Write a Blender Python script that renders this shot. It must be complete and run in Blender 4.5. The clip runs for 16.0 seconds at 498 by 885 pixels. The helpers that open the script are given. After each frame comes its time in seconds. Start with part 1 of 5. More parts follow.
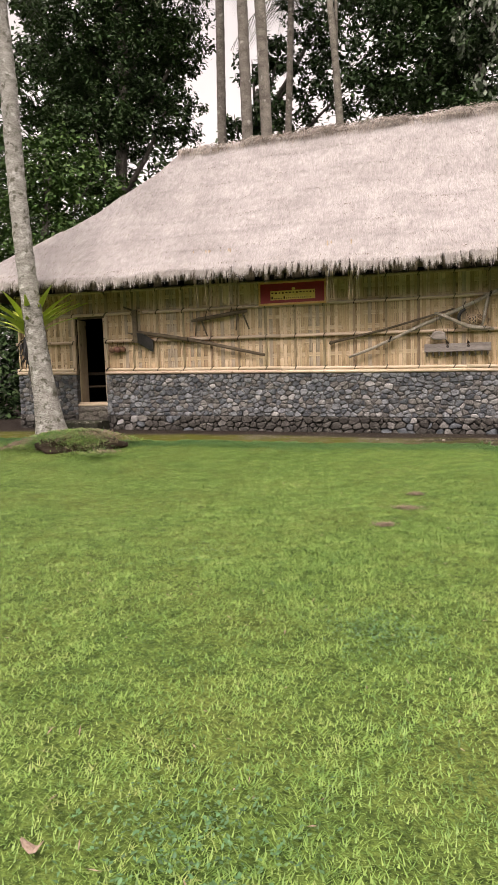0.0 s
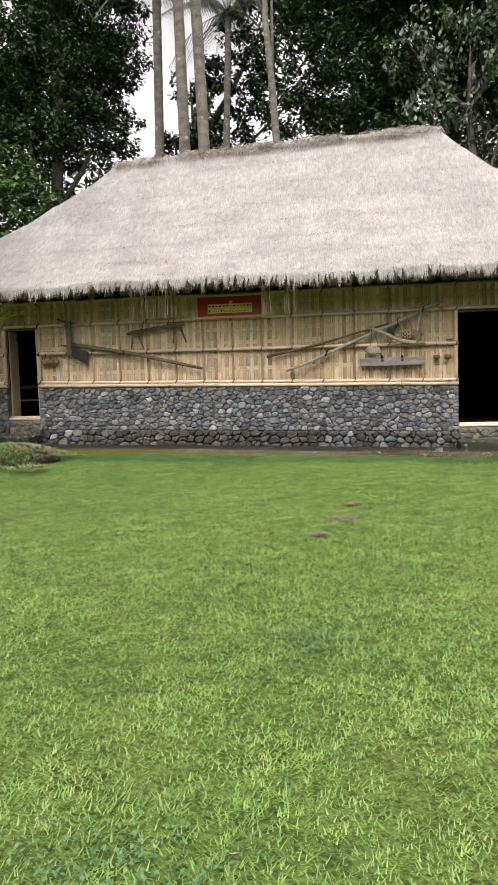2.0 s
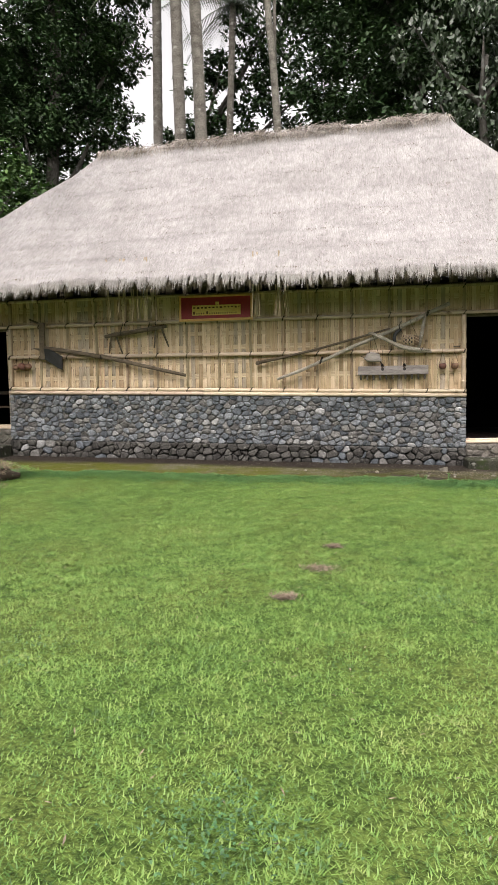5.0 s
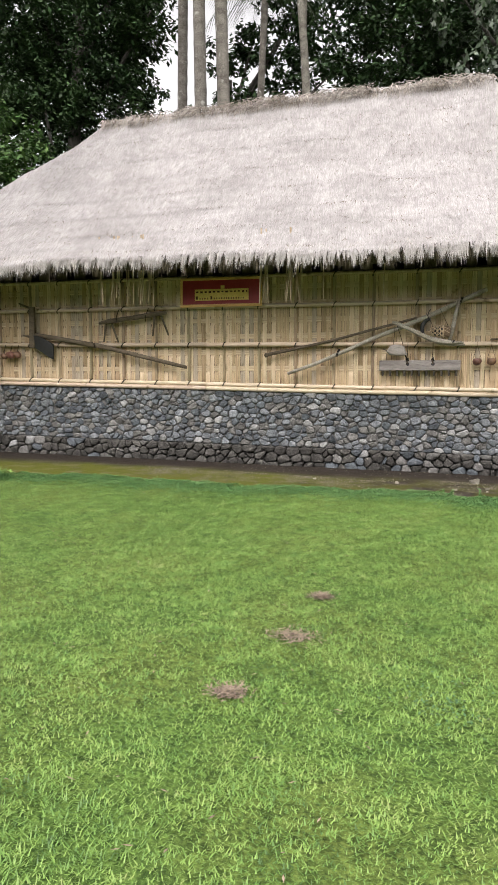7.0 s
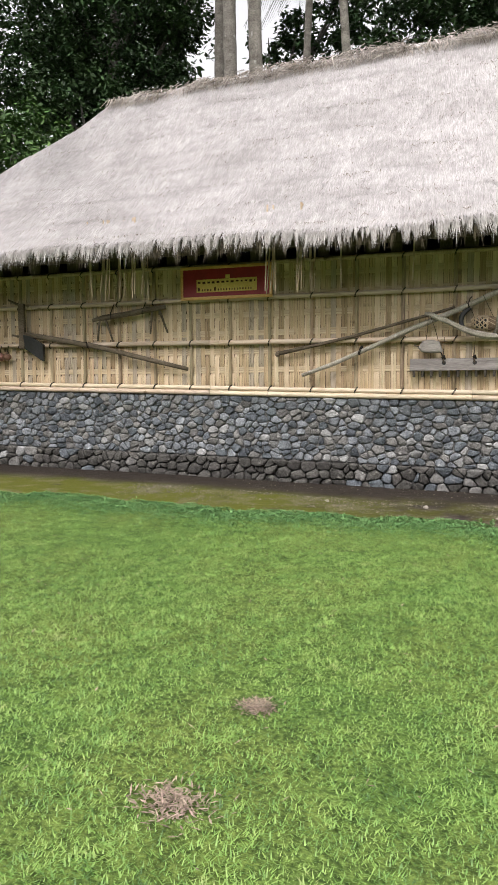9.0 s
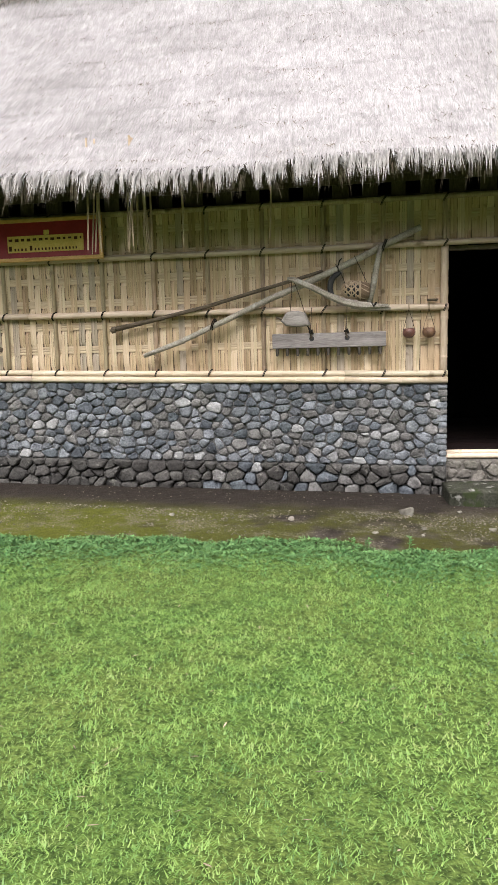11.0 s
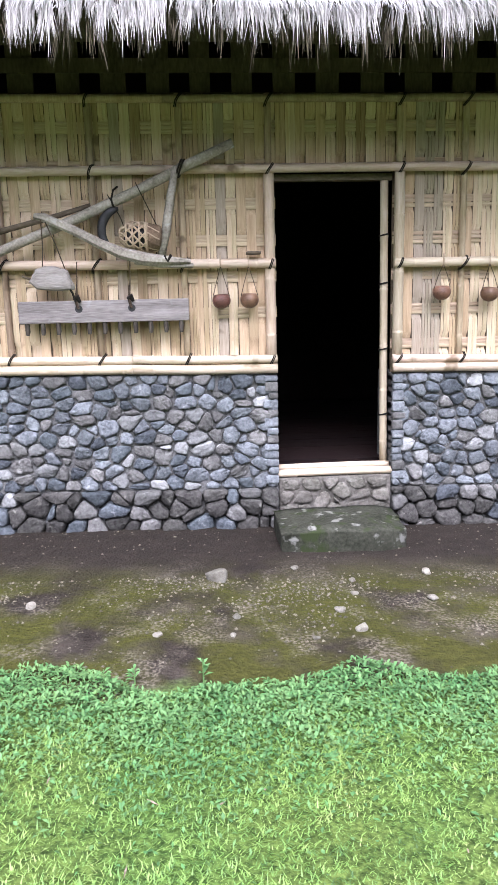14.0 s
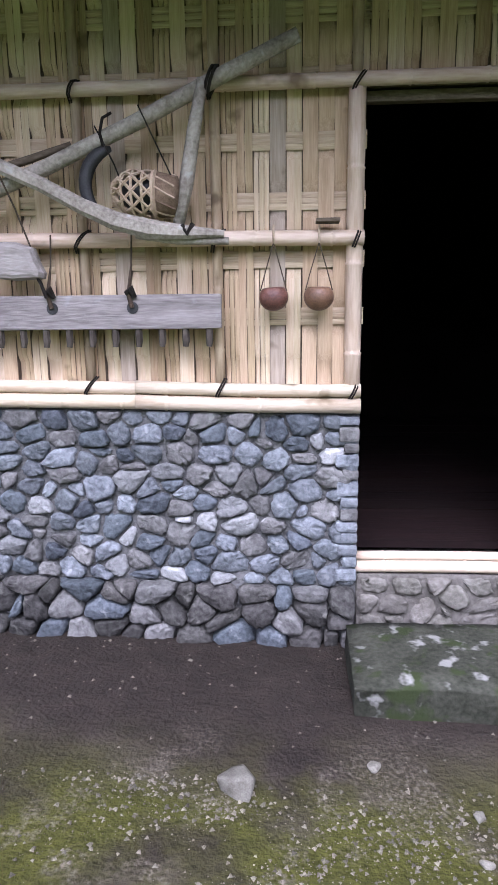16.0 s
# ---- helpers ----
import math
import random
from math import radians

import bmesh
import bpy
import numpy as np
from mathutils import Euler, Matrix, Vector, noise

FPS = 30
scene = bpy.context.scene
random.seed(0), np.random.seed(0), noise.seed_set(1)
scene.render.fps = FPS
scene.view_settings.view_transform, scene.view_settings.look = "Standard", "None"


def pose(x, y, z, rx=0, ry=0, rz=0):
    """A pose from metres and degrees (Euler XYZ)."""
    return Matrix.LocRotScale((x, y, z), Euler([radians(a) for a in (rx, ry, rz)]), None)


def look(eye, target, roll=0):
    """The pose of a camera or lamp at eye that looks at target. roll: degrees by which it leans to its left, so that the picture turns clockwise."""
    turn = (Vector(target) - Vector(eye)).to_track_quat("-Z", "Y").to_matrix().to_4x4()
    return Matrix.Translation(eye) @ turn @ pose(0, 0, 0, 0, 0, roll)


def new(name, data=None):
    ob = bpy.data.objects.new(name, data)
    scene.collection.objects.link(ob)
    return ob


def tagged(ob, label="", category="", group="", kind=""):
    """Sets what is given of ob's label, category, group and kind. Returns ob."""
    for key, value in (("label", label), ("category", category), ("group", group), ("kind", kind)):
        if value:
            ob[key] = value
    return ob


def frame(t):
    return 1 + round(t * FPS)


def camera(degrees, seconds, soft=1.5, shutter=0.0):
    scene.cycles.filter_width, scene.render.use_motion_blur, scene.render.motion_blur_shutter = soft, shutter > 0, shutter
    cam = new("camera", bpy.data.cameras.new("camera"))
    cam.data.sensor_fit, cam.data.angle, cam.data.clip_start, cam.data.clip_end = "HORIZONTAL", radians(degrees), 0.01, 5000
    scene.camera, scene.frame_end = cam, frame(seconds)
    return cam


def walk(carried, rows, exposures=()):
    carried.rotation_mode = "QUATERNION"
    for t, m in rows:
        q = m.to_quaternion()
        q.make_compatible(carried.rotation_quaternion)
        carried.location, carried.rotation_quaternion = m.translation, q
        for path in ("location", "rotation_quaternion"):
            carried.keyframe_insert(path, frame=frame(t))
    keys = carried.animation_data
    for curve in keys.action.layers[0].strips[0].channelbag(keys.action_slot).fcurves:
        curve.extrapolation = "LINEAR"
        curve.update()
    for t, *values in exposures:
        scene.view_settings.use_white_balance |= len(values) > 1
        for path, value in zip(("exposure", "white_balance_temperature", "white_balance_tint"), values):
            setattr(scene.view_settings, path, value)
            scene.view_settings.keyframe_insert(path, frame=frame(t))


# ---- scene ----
cam = camera(41.2, 16.0)
PATH = [
    (0, (-1.862, -11.391, 1.108), (-2.326, -9.455, 0.916), -1.6),
    (0.5, (-1.85, -11.246, 1.046), (-2.281, -9.3, 0.879), -1.1),
    (1, (-1.846, -11.254, 1.042), (-2.14, -9.283, 0.881), -1.1),
    (1.5, (-1.838, -11.286, 1.048), (-2.109, -9.31, 0.893), -1.1),
    (2, (-1.831, -11.283, 1.048), (-2.12, -9.31, 0.902), -1.5),
    (2.5, (-1.823, -11.282, 1.051), (-2.102, -9.308, 0.895), -1.2),
    (3, (-1.818, -11.204, 1.034), (-2.154, -9.243, 0.831), -2.9),
    (3.5, (-1.744, -11.132, 1.061), (-2.186, -9.189, 0.883), -3.0),
    (4, (-1.678, -10.884, 1.078), (-2.137, -8.946, 0.9), -1.2),
    (4.5, (-1.624, -10.55, 1.118), (-1.932, -8.578, 1.003), -2.6),
    (4.7, (-1.644, -10.439, 1.142), (-1.942, -8.465, 1.017), -1.0),
    (6.8, (-1.442, -9.19, 1.197), (-1.865, -7.244, 1.008), -2.8),
    (7, (-1.422, -9.11, 1.246), (-1.838, -7.161, 1.076), 0.1),
    (7.5, (-1.387, -8.779, 1.222), (-1.766, -6.818, 1.121), 0.8),
    (8, (-1.429, -8.499, 1.266), (-1.735, -6.528, 1.121), 0.0),
    (8.2, (-1.368, -8.354, 1.258), (-1.771, -6.402, 1.099), -1.4),
    (10.3, (-0.935, -6.745, 1.243), (-1.623, -4.869, 1.142), 1.5),
    (10.5, (-0.935, -6.603, 1.23), (-1.477, -4.678, 1.283), 1.5),
    (11, (-0.925, -6.273, 1.336), (-1.21, -4.308, 1.095), -1.3),
    (11.5, (-0.796, -5.96, 1.36), (-1.167, -4.013, 1.091), 1.2),
    (12, (-0.786, -5.601, 1.296), (-0.985, -3.622, 1.079), -0.2),
    (12.5, (-0.687, -5.336, 1.363), (-0.704, -3.35, 1.127), -2.0),
    (13, (-0.556, -5.021, 1.432), (-0.761, -3.035, 1.312), 0.2),
    (13.5, (-0.486, -4.681, 1.414), (-0.575, -2.692, 1.222), 0.1),
    (14, (-0.462, -4.303, 1.452), (-0.338, -2.341, 1.085), -1.4),
    (14.5, (-0.412, -3.956, 1.491), (-0.482, -1.98, 1.193), -0.8),
    (15, (-0.458, -3.501, 1.355), (-0.564, -1.535, 1.013), -1.5),
    (15.5, (-0.381, -3.151, 1.494), (-0.449, -1.185, 1.131), 0.3),
    (16, (-0.272, -2.737, 1.554), (-0.403, -0.788, 1.138), -0.7),
]
EXPOSURES = [(0, 1.12, 7350, 22), (0.6, 1.12, 7250, 21), (1.0, 1.14, 6800, 14), (4.5, 1.18, 6750, 14), (8, 1.24, 6550, 13), (11, 1.36, 6400, 14), (12.5, 1.60, 6150, 15), (13.5, 1.74, 5800, 19), (14.5, 2.05, 5600, 23), (15.2, 1.86, 5450, 23), (16, 1.72, 5400, 27)]
walk(cam, [(t, look(eye, target, roll)) for t, eye, target, roll in PATH], EXPOSURES)

# ---- light ----
SUN_AZ, SUN_EL = radians(187), radians(57)
world = bpy.data.worlds.new("overcast_sky")
scene.world = world
world.use_nodes = True
wn, wl = world.node_tree.nodes, world.node_tree.links
sky = wn.new("ShaderNodeTexSky")
sky.sky_type, sky.sun_disc = "NISHITA", False
sky.sun_elevation, sky.sun_rotation = SUN_EL, SUN_AZ
sky.air_density, sky.dust_density, sky.ozone_density = 1.0, 4.0, 1.0
cloud = wn.new("ShaderNodeHueSaturation")
cloud.inputs["Saturation"].default_value = 0.05
wl.new(sky.outputs[0], cloud.inputs["Color"])
wl.new(cloud.outputs[0], wn["Background"].inputs["Color"])
wn["Background"].inputs["Strength"].default_value = 0.15
sun_data = bpy.data.lights.new("sun", "SUN")
sun_data.energy, sun_data.angle, sun_data.color = 1.25, radians(45), (1.0, 0.97, 0.93)
sun = new("sun", sun_data)
sun.matrix_world = look((-2.2 + 14 * math.cos(SUN_EL) * 0.12, -14 * math.cos(SUN_EL), 1.5 + 14 * math.sin(SUN_EL)), (-2.2, 0, 1.5))

# ---- materials ----
def mat(name, a, b, scale=6.0, rough=0.8, bump=0.3, stretch=(1, 1, 1), fine=8.0, vary=0.0, island=False, spots=None,
        dist=0.01, patch=None, metal=0.0):
    """Colour between a and b by two noises; vary: brightness change by object or island; spots: (colour, scale, amount); patch: (colour, scale, amount)."""
    m = bpy.data.materials.new(name)
    m.use_nodes = True
    n, l = m.node_tree.nodes, m.node_tree.links
    p = n["Principled BSDF"]
    p.inputs["Metallic"].default_value = metal
    p.inputs["Specular IOR Level"].default_value = 0.5 if rough < 0.58 else 0.18
    co = n.new("ShaderNodeTexCoord")
    mp = n.new("ShaderNodeMapping")
    mp.inputs["Scale"].default_value = stretch
    l.new(co.outputs["Object"], mp.inputs["Vector"])
    big, small = n.new("ShaderNodeTexNoise"), n.new("ShaderNodeTexNoise")
    big.inputs["Scale"].default_value, big.inputs["Detail"].default_value = scale, 4
    small.inputs["Scale"].default_value, small.inputs["Detail"].default_value = scale * fine, 5
    for q in (big, small):
        l.new(mp.outputs[0], q.inputs["Vector"])
    add = n.new("ShaderNodeMath")
    add.operation = "ADD"
    l.new(big.outputs["Fac"], add.inputs[0])
    l.new(small.outputs["Fac"], add.inputs[1])
    ramp = n.new("ShaderNodeMapRange")
    ramp.inputs["From Min"].default_value, ramp.inputs["From Max"].default_value = 0.72, 1.28
    l.new(add.outputs[0], ramp.inputs["Value"])
    mix = n.new("ShaderNodeMix")
    mix.data_type = "RGBA"
    mix.inputs["A"].default_value, mix.inputs["B"].default_value = (*a, 1), (*b, 1)
    l.new(ramp.outputs[0], mix.inputs["Factor"])
    out = mix.outputs["Result"]
    for what in (patch, spots):
        if what:
            c, sc, amount = what
            t = n.new("ShaderNodeTexNoise")
            t.inputs["Scale"].default_value, t.inputs["Detail"].default_value = sc, 3
            l.new(co.outputs["Object"], t.inputs["Vector"])
            r = n.new("ShaderNodeMapRange")
            r.inputs["From Min"].default_value, r.inputs["From Max"].default_value = 0.66 - amount * 0.3, 0.74 - amount * 0.3
            l.new(t.outputs["Fac"], r.inputs["Value"])
            x = n.new("ShaderNodeMix")
            x.data_type = "RGBA"
            x.inputs["B"].default_value = (*c, 1)
            l.new(out, x.inputs["A"])
            l.new(r.outputs[0], x.inputs["Factor"])
            out = x.outputs["Result"]
    if vary:
        if island:
            g = n.new("ShaderNodeNewGeometry").outputs["Random Per Island"]
        else:
            g = n.new("ShaderNodeObjectInfo").outputs["Random"]
        r = n.new("ShaderNodeMapRange")
        r.inputs["To Min"].default_value, r.inputs["To Max"].default_value = 1 - vary, 1 + vary
        l.new(g, r.inputs["Value"])
        h = n.new("ShaderNodeHueSaturation")
        l.new(r.outputs[0], h.inputs["Value"])
        r2 = n.new("ShaderNodeMapRange")
        r2.inputs["To Min"].default_value, r2.inputs["To Max"].default_value = 0.485, 0.515
        w = n.new("ShaderNodeMath")
        w.operation = "PINGPONG"
        w.inputs[1].default_value = 0.13
        l.new(g, w.inputs[0])
        r2.inputs["From Max"].default_value = 0.13
        l.new(w.outputs[0], r2.inputs["Value"])
        l.new(r2.outputs[0], h.inputs["Hue"])
        l.new(out, h.inputs["Color"])
        out = h.outputs["Color"]
    l.new(out, p.inputs["Base Color"])
    p.inputs["Roughness"].default_value = rough
    if bump:
        bp = n.new("ShaderNodeBump")
        bp.inputs["Strength"].default_value, bp.inputs["Distance"].default_value = bump, dist
        l.new(add.outputs[0], bp.inputs["Height"])
        l.new(bp.outputs[0], p.inputs["Normal"])
    return m


MORTAR = mat("dark_mortar", (0.05738, 0.05602, 0.05475), (0.1552, 0.1519, 0.1471), 7, 0.95, 0.8, fine=9)
SOIL = mat("dark_loose_soil", (0.0225, 0.0165, 0.01125), (0.06375, 0.048, 0.03375), 14, 0.95, 0.8, fine=9, dist=0.03)
def stone_kind(name, a, b, pale):
    """The same stone for single objects and for the joined rest."""
    return [mat(name + s, a, b, 9, 0.85, 0.6, fine=6, vary=0.3, island=bool(s), spots=(pale, 14, 0.1)) for s in ("", "_joined")]


BLUE = stone_kind("blue_grey_stone", (0.07088, 0.07762, 0.08395), (0.2194, 0.2328, 0.2457), (0.27, 0.2767, 0.2798))
PALE = stone_kind("pale_grey_stone", (0.1518, 0.1518, 0.1484), (0.3105, 0.3105, 0.3036), (0.3795, 0.3795, 0.3657))
SLATE = stone_kind("slate_dark_stone", (0.04125, 0.04725, 0.054), (0.1275, 0.141, 0.1537), (0.21, 0.2175, 0.225))
WARM = stone_kind("warm_grey_stone", (0.0756, 0.07204, 0.06851), (0.1953, 0.1894, 0.1795), (0.252, 0.2486, 0.2349))
DAMP = stone_kind("damp_dark_stone", (0.0255, 0.02359, 0.02167), (0.0924, 0.08738, 0.07969), (0.1594, 0.153, 0.1339))
STEP = mat("mossy_step_stone", (0.017, 0.018, 0.011), (0.055, 0.055, 0.04), 7, 0.85, 0.6, fine=7, patch=((0.20, 0.195, 0.175), 10, 0.27), spots=((0.026, 0.034, 0.012), 9, 0.35))
SILL = mat("sill_masonry", (0.09, 0.0825, 0.0675), (0.195, 0.18, 0.1575), 8, 0.9, 0.6, fine=6, vary=0.3)
def splint(name, a, b, spots=None, along=(3.5, 3.5, 0.16)):
    return mat(name, a, b, 16, 0.6, 0.25, along, 5, vary=0.11, island=True, spots=spots)


STRIPS = [splint("cream_bamboo_splint", (0.5355, 0.3972, 0.2559), (0.6732, 0.5494, 0.389)),
          splint("tan_bamboo_splint", (0.4055, 0.2859, 0.1706), (0.5737, 0.4306, 0.2832), ((0.2601, 0.1856, 0.1126), 7, 0.0)),
          splint("greyed_bamboo_splint", (0.306, 0.2414, 0.1775), (0.459, 0.3787, 0.2935), ((0.2142, 0.1633, 0.116), 7, 0.05)),
          splint("brown_bamboo_splint", (0.2754, 0.1856, 0.1092), (0.4207, 0.3044, 0.1911), ((0.1836, 0.1262, 0.07508), 7, 0.05))]
BAND = splint("bamboo_cross_splint", (0.435, 0.3229, 0.207), (0.615, 0.4975, 0.345), None, (0.16, 3.5, 3.5))
RAIL = mat("pale_bamboo_rail", (0.4725, 0.3562, 0.2475), (0.645, 0.5325, 0.4125), 9, 0.45, 0.15, (0.25, 2, 2), 6, vary=0.14, spots=((0.21, 0.15, 0.0825), 5, 0.05))
POLE = mat("weathered_bamboo_pole", (0.285, 0.2063, 0.1237), (0.465, 0.3675, 0.2475), 9, 0.5, 0.2, (2, 2, 0.25), 6, vary=0.2, spots=((0.15, 0.105, 0.06), 5, 0.1))
BACK = mat("wall_backing", (0.1125, 0.0825, 0.05625), (0.2025, 0.15, 0.105), 10, 0.9, 0.2)
LATTICE = mat("dark_lattice_wood", (0.045, 0.03375, 0.0225), (0.0975, 0.0735, 0.0495), 8, 0.8, 0.3, (1, 1, 0.3))
TIE = mat("black_palm_fibre", (0.009, 0.0075, 0.006), (0.03, 0.024, 0.0195), 40, 0.9, 0.3)
STRAW = mat("grey_thatch_straw", (0.2664, 0.2484, 0.2412), (0.4176, 0.396, 0.3888), 1.6, 0.75, 0.0, (1, 1, 1), 6, vary=0.30, island=True)
THATCH = mat("thatch_body", (0.2592, 0.2448, 0.2376), (0.4104, 0.3888, 0.3816), 4, 0.9, 0.45, (9, 1.2, 1.2), 6, dist=0.04, patch=((0.288, 0.2592, 0.2304), 1.1, 0.0))
FRINGE = mat("thatch_tips", (0.27, 0.2475, 0.225), (0.495, 0.465, 0.4425), 5, 0.8, 0.0, (3, 3, 1), 5, vary=0.3, island=True)
# Lower tips: brown straw with the shade under the eave in its colour.
SHADE_FRINGE = mat("shaded_brown_thatch_tips", (0.0525, 0.04125, 0.02625), (0.18, 0.15, 0.105), 5, 0.85, 0.0, (3, 3, 1), 5, vary=0.4, island=True)
RIDGE = mat("brown_ridge_straw", (0.1275, 0.105, 0.0825), (0.39, 0.3525, 0.3225), 3, 0.85, 0.0, (1, 1, 1), 5, vary=0.5, island=True)
# Darkened as well, so that gaps in the fringe look shaded.
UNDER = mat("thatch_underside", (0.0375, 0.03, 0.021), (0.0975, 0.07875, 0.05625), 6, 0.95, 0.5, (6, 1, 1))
GREYWOOD = mat("grey_weathered_wood", (0.20, 0.175, 0.14), (0.44, 0.40, 0.335), 12, 0.75, 0.5, (1, 1, 1), 6, spots=((0.46, 0.44, 0.40), 14, 0.12))
PLANKWOOD = mat("grey_harrow_board", (0.16, 0.14, 0.13), (0.31, 0.28, 0.262), 10, 0.75, 0.4, (0.25, 2, 2), 6, spots=((0.33, 0.32, 0.31), 9, 0.05))
OLDWOOD = mat("brown_old_wood", (0.0675, 0.051, 0.03375), (0.165, 0.1312, 0.09375), 14, 0.75, 0.4, (0.4, 1, 1), 6)
BELLWOOD = mat("pale_grey_bell_wood", (0.22, 0.195, 0.175), (0.38, 0.345, 0.315), 10, 0.75, 0.4, (0.4, 2, 2), 6)
TEETH = mat("dark_harrow_tooth", (0.03375, 0.027, 0.021), (0.09, 0.075, 0.06), 14, 0.75, 0.4, (1, 1, 0.4), 6)
# Reddish brown boards, with indoor shade darkening their colour.
DARKWOOD = mat("shaded_floor_board", (0.005775, 0.002625, 0.00225), (0.01403, 0.006375, 0.00525), 7, 0.8, 0.3, (0.3, 3, 1), 6, vary=0.3)
# Near-black: the darkness of the unlit room is put into this colour.
ROOM = mat("unlit_room_black", (0.0045, 0.00375, 0.003), (0.012, 0.009, 0.0075), 5, 0.95, 0.2)
IRON = mat("black_iron", (0.009, 0.009, 0.00975), (0.02625, 0.0255, 0.0255), 20, 0.55, 0.2)
COCO = mat("brown_coconut_shell", (0.09, 0.042, 0.027), (0.20, 0.095, 0.060), 18, 0.5, 0.3, vary=0.2)
CANE = mat("pale_basket_cane", (0.36, 0.2662, 0.1725), (0.51, 0.405, 0.2925), 20, 0.6, 0.2)
TWINE = mat("brown_twine", (0.04125, 0.0285, 0.0195), (0.105, 0.075, 0.0525), 40, 0.9, 0.3)
CANE_DARK = mat("dark_basket_weave", (0.1125, 0.075, 0.04875), (0.24, 0.1688, 0.1125), 40, 0.8, 0.4)
MAROON = mat("maroon_sign_paint", (0.24, 0.010, 0.018), (0.32, 0.018, 0.028), 5, 0.45, 0.1)
GOLD = mat("gold_sign_paint", (0.66, 0.44, 0.09), (0.80, 0.58, 0.17), 12, 0.5, 0.2)
GOLDWOOD = mat("gilded_sign_frame", (0.525, 0.288, 0.077), (0.725, 0.444, 0.165), 10, 0.5, 0.2, (0.5, 2, 2))
LETTER = mat("dark_sign_letters", (0.075, 0.02625, 0.0135), (0.12, 0.045, 0.0225), 20, 0.6, 0.1)
BARK = mat("pale_palm_bark", (0.1275, 0.1237, 0.105), (0.345, 0.3412, 0.3187), 5, 0.9, 0.9, (1.0, 1.0, 2.4), 6, dist=0.04, spots=((0.39, 0.39, 0.3675), 8, 0.25), patch=((0.0975, 0.0975, 0.075), 9, 0.25))
PALMBARK = mat("grey_brown_palm_bark", (0.075, 0.0675, 0.05625), (0.2025, 0.1875, 0.1613), 3, 0.9, 0.7, (1.2, 1.2, 2), 8, dist=0.03, vary=0.25, spots=((0.315, 0.3075, 0.2775), 4, 0.1))
RAIL_UP = mat("pale_bamboo_post", (0.4725, 0.3562, 0.2475), (0.645, 0.5325, 0.4125), 9, 0.45, 0.15, (2, 2, 0.25), 6, vary=0.14)
BARK2 = mat("tree_bark", (0.0495, 0.045, 0.03825), (0.126, 0.1193, 0.1057), 4, 0.9, 0.7, (2, 2, 0.5), 6, dist=0.03, spots=((0.18, 0.18, 0.1665), 3, 0.1))
LEAF_DARK = mat("dark_tree_leaf", (0.015, 0.033, 0.012), (0.04125, 0.0765, 0.0255), 0.5, 0.6, 0.0, fine=10, vary=0.5, island=True)
LEAF_MID = mat("green_tree_leaf", (0.024, 0.054, 0.01425), (0.066, 0.1237, 0.0315), 0.5, 0.6, 0.0, fine=10, vary=0.45, island=True)
LEAF_GREY = mat("greyish_drooping_leaf", (0.0216, 0.0372, 0.018), (0.057, 0.084, 0.045), 0.7, 0.45, 0.0, fine=8, vary=0.4, island=True)
FROND = mat("palm_frond_leaflet", (0.0165, 0.03, 0.012), (0.045, 0.07125, 0.0225), 1, 0.45, 0.0, fine=8, vary=0.4, island=True)
FERN = mat("yellow_green_fern_blade", (0.36, 0.47, 0.05), (0.58, 0.68, 0.13), 4, 0.45, 0.2, vary=0.3, island=True)


def grass_material():
    """Blades that differ one by one, in tufts a hand wide and in larger patches: dark, fresh, yellowed and straw-coloured."""
    m = bpy.data.materials.new("lawn_grass_blade")
    m.use_nodes = True
    n, l = m.node_tree.nodes, m.node_tree.links
    p = n["Principled BSDF"]
    p.inputs["Roughness"].default_value, p.inputs["Specular IOR Level"].default_value = 0.5, 0.35
    co = n.new("ShaderNodeTexCoord")
    total = None
    for scale, detail, gain in ((1.3, 4, 0.8), (4.5, 3, 0.8), (15.0, 3, 1.6)):
        t = n.new("ShaderNodeTexNoise")
        t.inputs["Scale"].default_value, t.inputs["Detail"].default_value = scale, detail
        l.new(co.outputs["Object"], t.inputs["Vector"])
        x = n.new("ShaderNodeMath")
        x.operation = "MULTIPLY_ADD"
        x.inputs[1].default_value, x.inputs[2].default_value = gain, -0.5 * gain
        l.new(t.outputs["Fac"], x.inputs[0])
        if total:
            y = n.new("ShaderNodeMath")
            l.new(total, y.inputs[0])
            l.new(x.outputs[0], y.inputs[1])
            total = y.outputs[0]
        else:
            total = x.outputs[0]
    g = n.new("ShaderNodeNewGeometry")
    y = n.new("ShaderNodeMath")
    y.operation = "MULTIPLY_ADD"
    y.inputs[1].default_value = 0.55
    l.new(g.outputs["Random Per Island"], y.inputs[0])
    base = n.new("ShaderNodeMath")
    base.inputs[1].default_value = 0.24
    l.new(total, base.inputs[0])
    l.new(base.outputs[0], y.inputs[2])
    ramp = n.new("ShaderNodeValToRGB")
    stops = ((0.0, (0.036, 0.085, 0.017)), (0.30, (0.100, 0.196, 0.038)), (0.65, (0.162, 0.266, 0.057)), (0.95, (0.198, 0.282, 0.074)), (1.0, (0.212, 0.26, 0.086)))
    while len(ramp.color_ramp.elements) < len(stops):
        ramp.color_ramp.elements.new(0.5)
    for e, (at, c) in zip(ramp.color_ramp.elements, stops):
        e.position, e.color = at, (*c, 1)
    l.new(y.outputs[0], ramp.inputs[0])
    l.new(ramp.outputs[0], p.inputs["Base Color"])
    return m


